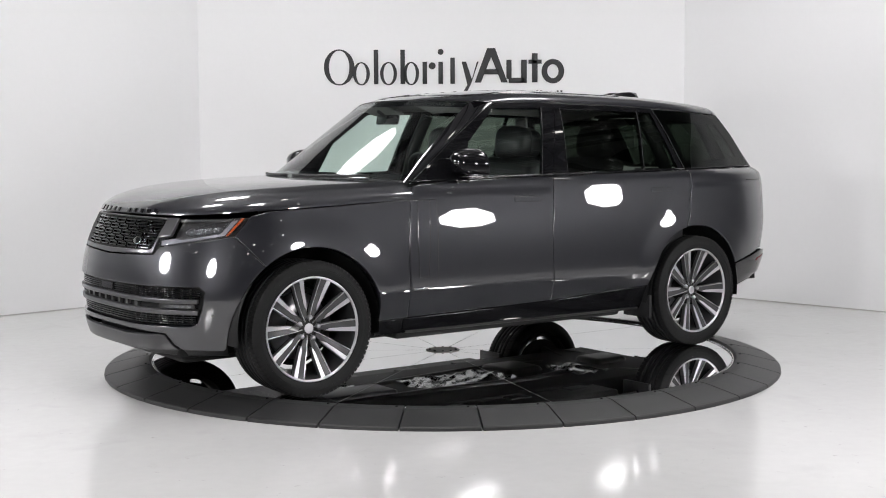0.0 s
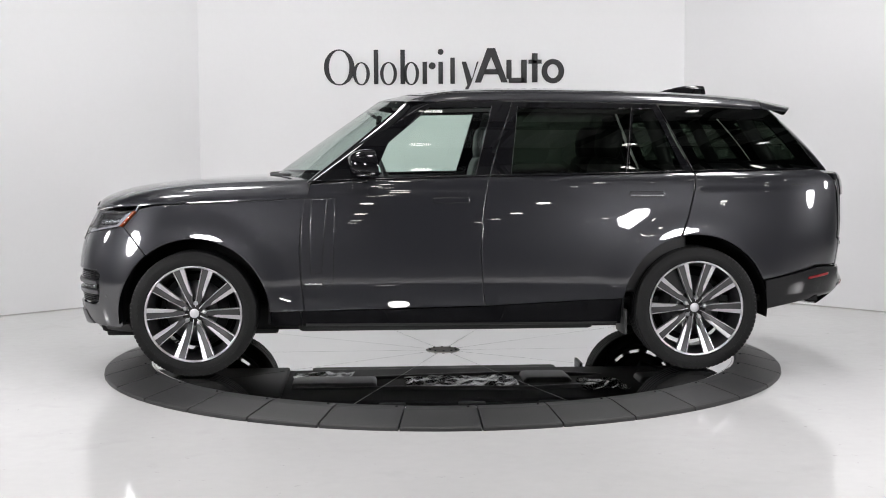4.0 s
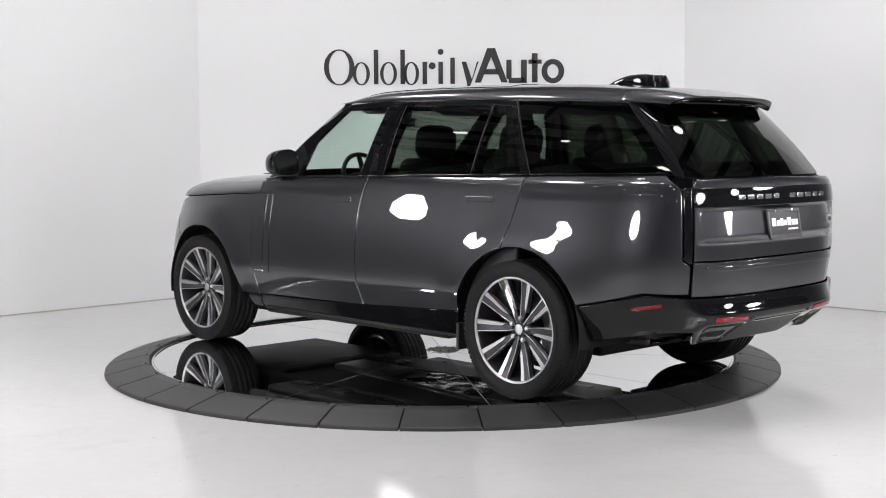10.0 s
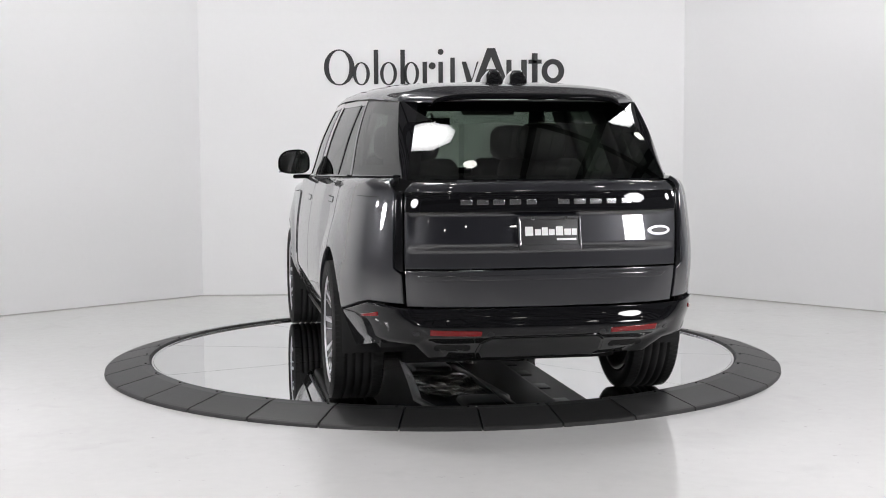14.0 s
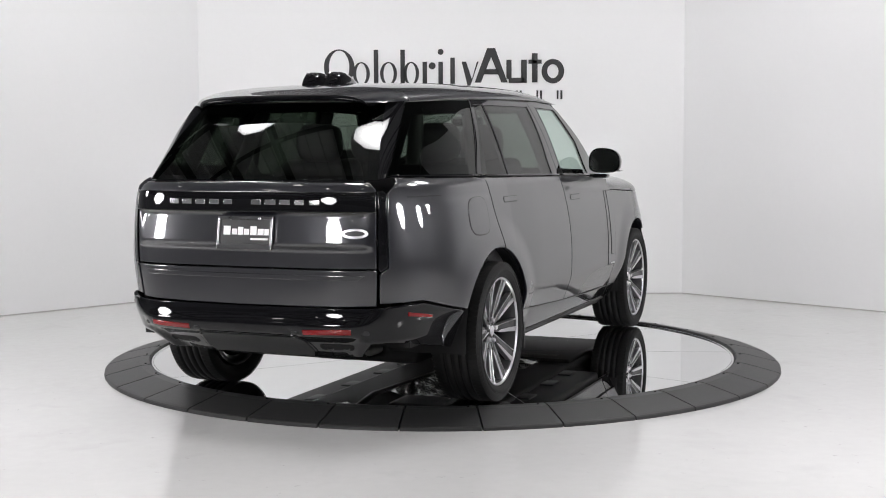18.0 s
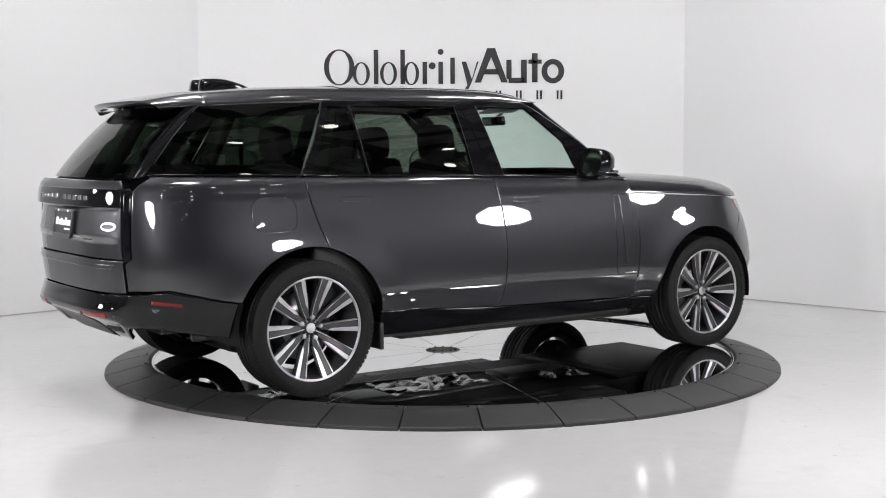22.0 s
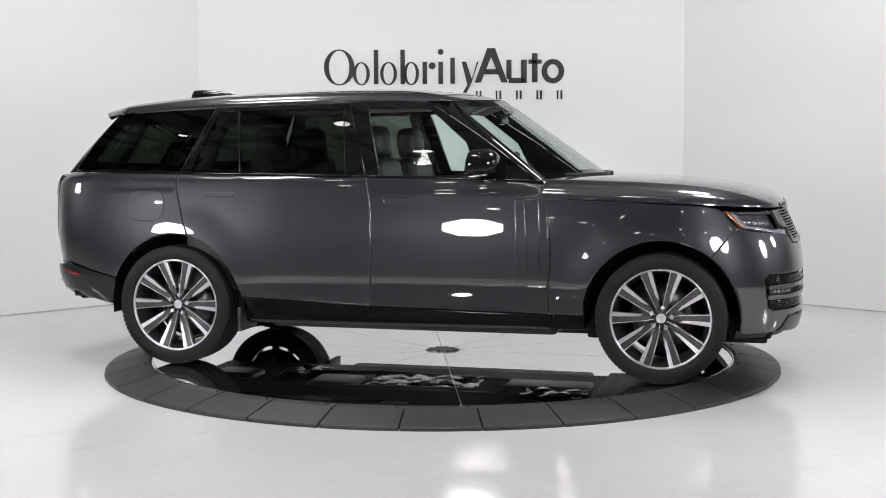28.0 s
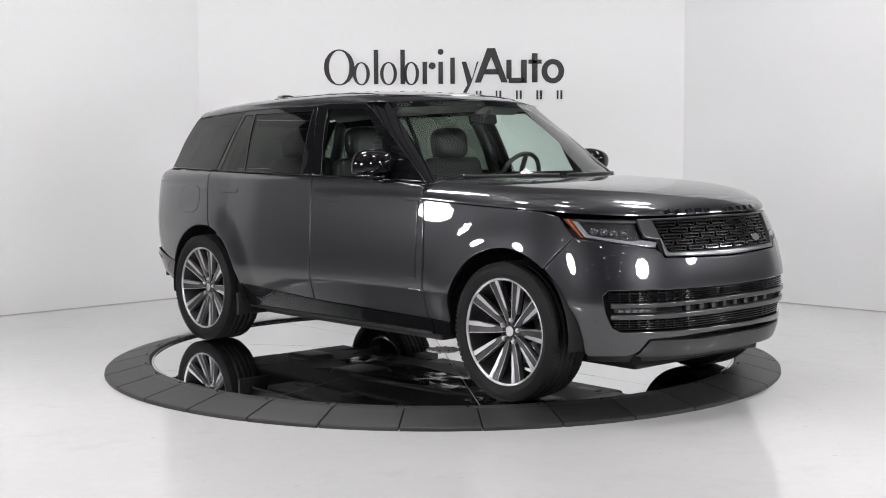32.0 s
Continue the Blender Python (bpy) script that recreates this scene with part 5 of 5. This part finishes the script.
def build_wheel():
    """A wheel about the y axis; +y is its outer face. Returns the meshes of its parts with their materials."""
    tread = [(0.300, 0.118), (0.312, 0.134), (0.335, 0.1415), (0.362, 0.1405), (0.384, 0.134), (0.396, 0.122), (0.4010, 0.105)]
    for y in (0.066, 0.022, -0.022, -0.066):
        tread += [(0.4028, y + 0.0065), (0.3945, y + 0.005), (0.3945, y - 0.005), (0.4028, y - 0.0065)]
    tread += [(0.4010, -0.105), (0.396, -0.122), (0.384, -0.134), (0.362, -0.1405), (0.335, -0.1415), (0.300, -0.118)]
    tread = [(0.300 + (r - 0.300) * 0.935, y) for r, y in tread]
    items = [("tyre", revolve(tread, 96), M_RUBBER, "black road tyre", None)]
    lugs_v, lugs_f = [], []
    for i in range(84):
        a = 2 * math.pi * i / 84
        for s in (1, -1):
            k = len(lugs_v)
            for da, r, y in ((-0.030, 0.4022, 0.078), (0.026, 0.4022, 0.078), (0.032, 0.3985, 0.128), (-0.024, 0.3985, 0.128), (-0.022, 0.388, 0.1345), (0.030, 0.388, 0.1345), (-0.014, 0.374, 0.1395), (0.022, 0.374, 0.1395)):
                q = 0.300 + (r + 0.0008 - 0.300) * 0.935
                lugs_v.append((q * math.cos(a + da), s * (y + 0.0020), q * math.sin(a + da)))
            lugs_f += [(k, k + 1, k + 2, k + 3), (k + 3, k + 2, k + 5, k + 4), (k + 4, k + 5, k + 7, k + 6)] if s > 0 else [(k + 3, k + 2, k + 1, k), (k + 4, k + 5, k + 2, k + 3), (k + 6, k + 7, k + 5, k + 4)]
    items.append(("tread", mesh_from(lugs_v, lugs_f, smooth=False), M_RUBBER, "", "tyre"))
    for r in (0.318, 0.341, 0.348, 0.369):
        y = 0.136 if r < 0.33 else (0.142 if r < 0.36 else 0.137)
        items.append(("sidewall_rib", revolve([(r - 0.0014, y - 0.001), (r, y + 0.0016), (r + 0.0014, y - 0.001)], 72), M_RUBBER, "", "tyre"))
    rim = [(0.305, 0.112), (0.306, 0.124), (0.301, 0.128), (0.294, 0.122), (0.288, 0.106), (0.284, 0.07), (0.262, 0.0), (0.262, -0.12), (0.290, -0.125)]
    items.append(("rim", revolve(rim, 80), M_RIM, "dark painted alloy rim", None))
    items.append(("rim_lip", revolve([(0.306, 0.120), (0.3045, 0.1278), (0.299, 0.1290), (0.2935, 0.1255), (0.291, 0.119)], 80), M_CUT, "bright machined lip", "rim"))
    # a spoke: a dark web with two machined faces on its edges
    def spoke_y(r):
        return 0.072 + 0.044 * (max(0.0, r - 0.07) / 0.225) ** 1.3

    def strip(pts, depth, lift):
        """pts: (r, x) pairs CCW; the outer face lies on the spoke's bow."""
        n = len(pts)
        v = [(x, spoke_y(r) + lift, r) for r, x in pts] + [(x, spoke_y(r) - depth, r) for r, x in pts]
        bm = bmesh.new()
        vs = [bm.verts.new(c) for c in v]
        bm.faces.new(vs[:n])
        bm.faces.new(vs[n:][::-1])
        for i in range(n):
            bm.faces.new((vs[i], vs[n + i], vs[n + (i + 1) % n], vs[(i + 1) % n]))
        bmesh.ops.recalc_face_normals(bm, faces=bm.faces)
        bmesh.ops.bevel(bm, geom=list(bm.edges), offset=0.0012, segments=1, affect="EDGES")
        me = bpy.data.meshes.new("strip")
        bm.to_mesh(me)
        bm.free()
        return me

    web = strip([(0.060, -0.012), (0.13, -0.022), (0.21, -0.029), (0.292, -0.036), (0.292, 0.034), (0.21, 0.028), (0.13, 0.021), (0.060, 0.014)], 0.045, -0.002)
    blade = strip([(0.108, -0.0205), (0.130, -0.0245), (0.21, -0.0310), (0.294, -0.0385), (0.294, -0.0105), (0.21, -0.0090), (0.150, -0.0085), (0.128, -0.0120)], 0.03, 0.003)
    fine = strip([(0.040, 0.0035), (0.080, 0.0115), (0.13, 0.0180), (0.21, 0.0245), (0.294, 0.0305), (0.294, 0.0360), (0.21, 0.0300), (0.13, 0.0235), (0.080, 0.0165), (0.040, 0.0085)], 0.03, 0.003)
    for me, mat in ((web, M_RIM), (blade, M_CUT), (fine, M_CUT)):
        me.materials.append(mat)
    items.append(("spokes", (web, blade, fine), None, "", None))
    items.append(("hub", revolve([(0.0, 0.078), (0.03, 0.078), (0.034, 0.074), (0.036, 0.066), (0.075, 0.060), (0.085, 0.03), (0.085, -0.05)], 40), M_CAST, "dark hub", None))
    items.append(("hub_cap", revolve([(0.0, 0.082), (0.024, 0.0815), (0.0295, 0.079), (0.031, 0.070)], 32), M_CUT, "bright hub cap", "hub"))
    items.append(("backing_plate", revolve([(0.0, -0.085), (0.12, -0.090), (0.232, -0.085), (0.236, -0.098), (0.12, -0.125), (0.0, -0.125)], 40), M_DARK, "dark brake backing plate", None))
    items.append(("brake_disc", revolve([(0.08, -0.045), (0.195, -0.045), (0.195, -0.075), (0.08, -0.075)], 48), M_DISC, "grey steel brake disc", None))
    return items


def add_wheel(car, items, x, side):
    base = Matrix.Translation((x, 0.852 * side, HUB_Z)) @ (pose(0, 0, 0) if side > 0 else pose(0, 0, 0, 0, 0, 180))
    made = {}
    for name, me, mat, label, under in items:
        if name == "rim":
            root = part("wheel_rim", me, mat, car, label, base)
            made["rim"] = root
        elif name == "tyre":
            made["tyre"] = part("tyre", me, mat, car, label, base)
        elif name == "spokes":
            for i in range(10):
                m = pose(0, 0, 0, 0, 36 * i + 18, 0)
                web, blade, fine = me
                part("spoke", web, None, made["rim"], m=m)
                part("spoke_face", blade, None, made["rim"], "bright machined spoke face" if i == 0 else "", m=m)
                part("spoke_edge", fine, None, made["rim"], m=m)
        else:
            made[name] = part(name, me, mat, made[under or "rim"], label)
            if name == "tread":
                tagged(made[name], kind="stuff")
    nut = revolve([(0.0, 0.0), (0.010, 0.0), (0.0140, -0.005), (0.0148, -0.03)], 12)
    nut.materials.append(M_CUT)
    for i in range(5):
        a = radians(72 * i + 27)
        part("wheel_nut", nut, None, made["rim"], m=Matrix.Translation((0.064 * math.cos(a), 0.086, 0.064 * math.sin(a))))
    cal = revolve([(0.140, -0.02), (0.205, -0.02), (0.205, -0.10), (0.140, -0.10)], 10, 150, 215) if x > 0 else revolve([(0.140, -0.02), (0.205, -0.02), (0.205, -0.10), (0.140, -0.10)], 10, -35, 30)
    part("brake_caliper", cal, M_PLASTIC, made["rim"], "black brake caliper")


def pillow(d, w, h, p=0.62):
    """A cushion with all its edges rounded."""
    v, f = [], []
    n, m = 12, 20
    pw = lambda c: abs(c) ** p * (1 if c > 0 else -1)
    for i in range(n + 1):
        a = math.pi * (i / n - 0.5)
        for j in range(m):
            b = 2 * math.pi * j / m
            v.append((d / 2 * pw(math.cos(a)) * pw(math.cos(b)), w / 2 * pw(math.cos(a)) * pw(math.sin(b)), h / 2 * pw(math.sin(a))))
    for i in range(n):
        for j in range(m):
            f.append((i * m + j, i * m + (j + 1) % m, (i + 1) * m + (j + 1) % m, (i + 1) * m + j))
    return mesh_from(v, f)


def seat_mesh(w, back_h, lean, depth):
    bm = bmesh.new()
    box(bm, -depth / 2, depth / 2, -w / 2, w / 2, 0.0, 0.16, 0.05, 3)
    box(bm, -depth / 2, depth / 2 - 0.05, -w / 2, -w / 2 + 0.09, 0.02, 0.21, 0.04, 3)
    box(bm, -depth / 2, depth / 2 - 0.05, w / 2 - 0.09, w / 2, 0.02, 0.21, 0.04, 3)
    for f in bm.faces:
        f.smooth = True
    return bm


def build_cabin(car):
    L = M_LEATHER
    part("cabin_floor", boxed(-2.45, 1.0, -0.80, 0.80, 0.42, 0.46), M_DARK, car)
    part("underbody", boxed(-1.95, 2.25, -0.62, 0.62, 0.24, 0.42, 0.04, 2), M_DARK, car, "dark underbody")
    part("under_tray", boxed(-0.95, 0.95, -0.86, 0.86, 0.262, 0.42, 0.03, 2), M_TRAY, car, "grey plastic under tray")
    rng = random.Random(5)

    def foil(name, x0, x1, y0, y1, z, amp, label=""):
        """A crumpled heat shield."""
        nx, ny = max(3, round((x1 - x0) / 0.05)), max(3, round((y1 - y0) / 0.05))
        v = [(x0 + (x1 - x0) * i / nx + rng.uniform(-0.012, 0.012), y0 + (y1 - y0) * j / ny + rng.uniform(-0.012, 0.012), z + rng.uniform(-amp, amp)) for i in range(nx + 1) for j in range(ny + 1)]
        w = ny + 1
        f = [(i * w + j, i * w + j + 1, (i + 1) * w + j + 1, (i + 1) * w + j) for i in range(nx) for j in range(ny)]
        part(name, mesh_from(v, f, smooth=False), M_FOIL, car, label)

    foil("heat_shield", -0.55, 0.25, -0.20, 0.24, 0.228, 0.014, "crumpled bright heat shield")
    foil("heat_shield", 0.62, 1.05, -0.36, -0.10, 0.218, 0.016)
    foil("heat_shield", -2.02, -1.80, -0.42, 0.36, 0.285, 0.014)
    foil("heat_shield", -1.30, -0.98, 0.02, 0.40, 0.226, 0.016)
    for k in (1, -1):
        part("exhaust_pipe", tube([(1.0, 0.16 * k, 0.262), (0.2, 0.22 * k, 0.245), (-0.6, 0.30 * k, 0.245), (-1.0, 0.22 * k, 0.245), (-1.5, 0.34 * k, 0.30), (-2.1, 0.40 * k, 0.33)], 0.030, 12), M_CAST, car, "steel exhaust pipe")
        part("front_arm", tube([(1.75, 0.30 * k, 0.27), (1.62, 0.70 * k, 0.25), (1.45, 0.30 * k, 0.27)], 0.034, 8), M_CAST, car)
        part("rear_arm", tube([(-1.45, 0.25 * k, 0.28), (-1.60, 0.70 * k, 0.25), (-1.78, 0.25 * k, 0.28)], 0.036, 8), M_CAST, car)
        for x in (-0.72, -0.18, 0.35, 0.78):
            part("jacking_block", boxed(x - 0.09, x + 0.09, 0.66 * k - 0.05, 0.66 * k + 0.05, 0.252, 0.275, 0.008), M_PLASTIC, car)
    part("resonator", boxed(-0.95, -0.60, -0.30, 0.05, 0.205, 0.275, 0.05, 3), M_CAST, car, "dark exhaust box")
    part("gearbox_pan", boxed(0.45, 1.05, -0.14, 0.16, 0.205, 0.27, 0.03, 2), M_CAST, car, "cast gearbox pan")
    part("rear_differential", boxed(-1.75, -1.42, -0.14, 0.14, 0.20, 0.36, 0.05, 3), M_CAST, car)
    part("engine_tray", boxed(1.10, 2.22, -0.58, 0.58, 0.212, 0.262, 0.02, 2), M_TRAY, car)
    part("cross_brace", boxed(1.20, 1.32, -0.45, 0.45, 0.212, 0.25, 0.015), M_CAST, car)
    part("headliner", sheet_mesh(lambda s, t: roof(s * 0.93, t) - Vector((0.0, 0, 0.045)), 16, 12, u0=-1, u1=1, v0=0.05, v1=0.98, flip=True), M_LINER, car, "pale grey roof lining")
    for y in (0.40, -0.40):
        for x, name in ((0.05, "front_seat"), (-0.72, "rear_seat")):
            s = part(name, seat_mesh(0.54, 0.6, 14, 0.52), L, car, "black leather seat", pose(x, y, 0.62))
            b = boxed(-0.085, 0.085, -0.27, 0.27, 0.0, 0.66, 0.08, 5)
            part("backrest", b, L, s, m=pose(-0.25, 0, 0.10, 0, -14, 0))
            h = pillow(0.165, 0.30, 0.24)
            part("headrest", h, L, s, m=pose(-0.41, 0, 0.845, 0, -6, 0))
            for yy in (-0.05, 0.05):
                part("headrest_post", tube([(-0.40, yy, 0.66), (-0.415, yy, 0.76)], 0.007), M_PLASTIC, s)
    part("parcel_panel", boxed(-2.40, -1.62, -0.66, 0.66, 1.12, 1.16, 0.02), M_PLASTIC, car)
    dash = bmesh.new()
    box(dash, 0.46, 1.02, -0.80, 0.80, 0.72, 1.185, 0.06, 3)
    box(dash, 0.50, 0.80, 0.16, 0.62, 1.17, 1.235, 0.03, 3)
    for f in dash.faces:
        f.smooth = True
    part("dashboard", dash, L, car, "black leather dashboard")
    part("centre_console", boxed(-0.35, 0.55, -0.13, 0.13, 0.5, 0.86, 0.04, 2), L, car)
    part("centre_screen", boxed(0.425, 0.45, -0.16, 0.16, 0.93, 1.13, 0.008), M_GLOSS, car, "dark touch screen")
    me = revolve([(0.185 + 0.016 * math.cos(a * math.pi / 6), 0.016 * math.sin(a * math.pi / 6)) for a in range(13)], 40)
    wheel = part("steering_wheel", me, L, car, "black leather steering wheel", pose(0.37, 0.40, 1.22, 0, 0, 90) @ pose(0, 0, 0, 22, 0, 0))
    part("wheel_boss", boxed(-0.10, 0.10, -0.03, 0.02, -0.06, 0.05, 0.02, 3), M_PLASTIC, wheel)
    for a in (0, 180, 270):
        part("wheel_spoke", boxed(0.05, 0.185, -0.012, 0.008, -0.018, 0.018, 0.006), M_PLASTIC, wheel, m=pose(0, 0, 0, 0, a, 0))
    part("inside_mirror", boxed(-0.018, 0.018, -0.12, 0.12, -0.032, 0.032, 0.012, 3), M_GLOSS, car, "inside rear-view mirror", pose(0.42, 0, 1.625, 0, -12, 0))
    part("mirror_stalk", tube([(0.43, 0, 1.64), (0.50, 0, 1.685)], 0.012), M_PLASTIC, car)
    for y in (0.36, -0.36):
        part("sun_visor", boxed(-0.08, 0.08, -0.19, 0.19, -0.008, 0.008, 0.006), M_LINER, car, "pale grey sun visor", pose(0.24, y, 1.700, 0, -20, 0))
    for k in (1, -1):
        for xz in ([(-0.34, 1.20), (-0.36, 1.45), (-0.42, 1.68)], [(-1.47, 1.22), (-1.40, 1.45), (-1.33, 1.66)], [(-2.20, 1.25), (-2.08, 1.45), (-1.98, 1.63)]):
            pts = [cabin(x, z) - Vector((0, 0.055, 0)) for x, z in xz]
            part("inner_pillar", tube([(p.x, p.y * k, p.z) for p in pts], 0.045, 8), M_PLASTIC, car)
        part("door_card", boxed(-1.55, 0.80, k * 0.86 - 0.03, k * 0.86 + 0.03, 0.5, 1.225, 0.02), L, car)


def build_car():
    car = thing("car", "dark grey metallic long-wheelbase luxury SUV with privacy glass", "car")
    build_body(car)
    items = build_wheel()
    for x in (AXLE, -AXLE):
        for side in (1, -1):
            add_wheel(car, items, x, side)
    build_cabin(car)
    return car


# ---- the sign on the back wall: its letters as plain bars, rings and wedges ----
def build_sign():
    y = WALL_Y - 0.012
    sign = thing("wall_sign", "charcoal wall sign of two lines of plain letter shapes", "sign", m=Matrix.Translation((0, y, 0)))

    def wx(px):
        return (px - 784) * 0.005738 + 0.0215

    def wz(py):
        return 2.44 - (py - 88) * 0.00584

    def bar(px0, px1, py0, py1):
        part("sign_bar", boxed(wx(px0), wx(px1), 0.0, 0.012, wz(py1), wz(py0), 0.002, 1), M_SIGN, sign)

    def ring(cx, cy, rx, ry, tx, ty, a0=0, a1=360, n=36):
        v, f = [], []
        full = a1 - a0 >= 360
        for i in range(n if full else n + 1):
            a = radians(a0 + (a1 - a0) * i / n)
            for q, yy in ((1, 0.012), (1, 0.0), (0, 0.0), (0, 0.012)):
                v.append((wx(cx) + (rx - (tx if not q else 0)) * 0.005738 * math.cos(a), yy, wz(cy) + (ry - (ty if not q else 0)) * 0.00584 * math.sin(a)))
        cnt = n if full else n + 1
        for i in range(n):
            j = (i + 1) % cnt
            for q in range(4):
                f.append((4 * i + q, 4 * i + (q + 1) % 4, 4 * j + (q + 1) % 4, 4 * j + q))
        part("sign_ring", mesh_from(v, f, smooth=False), M_SIGN, sign)

    def wedge(*pts):
        bm = prism(ccw([(wx(a), wz(b)) for a, b in pts]), 0.012)
        part("sign_wedge", bm, M_SIGN, sign)

    ring(600, 119, 27, 31, 9, 2)
    for cx in (639, 687):
        ring(cx, 130, 15, 20, 6, 2)
    for x0, x1, t in ((661, 669, 89), (708, 716, 89), (747, 755, 110), (775, 783, 110), (796, 804, 103)):
        bar(x0, x1, t, 148)
    ring(727, 130, 14, 20, 6, 2)
    ring(764, 117, 6, 6, 5.9, 5.9)
    ring(779, 93, 5, 5, 4.9, 4.9)
    wedge((816, 110), (824, 110), (834, 140), (843, 110), (846, 110), (832, 150), (824, 164), (818, 163), (826, 150))
    wedge((839, 146), (861, 87), (875, 87), (897, 146), (886, 146), (868, 102), (850, 146))
    bar(856, 881, 123, 132)
    bar(895, 904, 107, 140)
    bar(921, 931, 107, 147)
    bar(899, 927, 138, 147)
    bar(940, 950, 96, 146)
    bar(934, 957, 107, 114)
    ring(977, 127, 20, 21, 10, 9)
    for x in (846, 881, 917, 953, 989):
        bar(x - 5, x - 2, 160, 175)
        bar(x + 1.5, x + 5, 160, 175)


# ---- build ----
build_hall()
build_sign()
build_lights()
table = build_table()
build_ramp()
car = build_car()


def motions():
    rows_table, rows_car = [], []
    for t in range(33):
        a = TURN_START + TURN_RATE * t
        c, s = math.cos(radians(a)), math.sin(radians(a))
        rows_table.append((t, pose(0, 0, 0, 0, 0, a)))
        rows_car.append((t, pose(c * CAR_OFF[0] - s * CAR_OFF[1], s * CAR_OFF[0] + c * CAR_OFF[1], 0.001, 0, 0, a)))
    walk(table, rows_table)
    walk(car, rows_car)


motions()
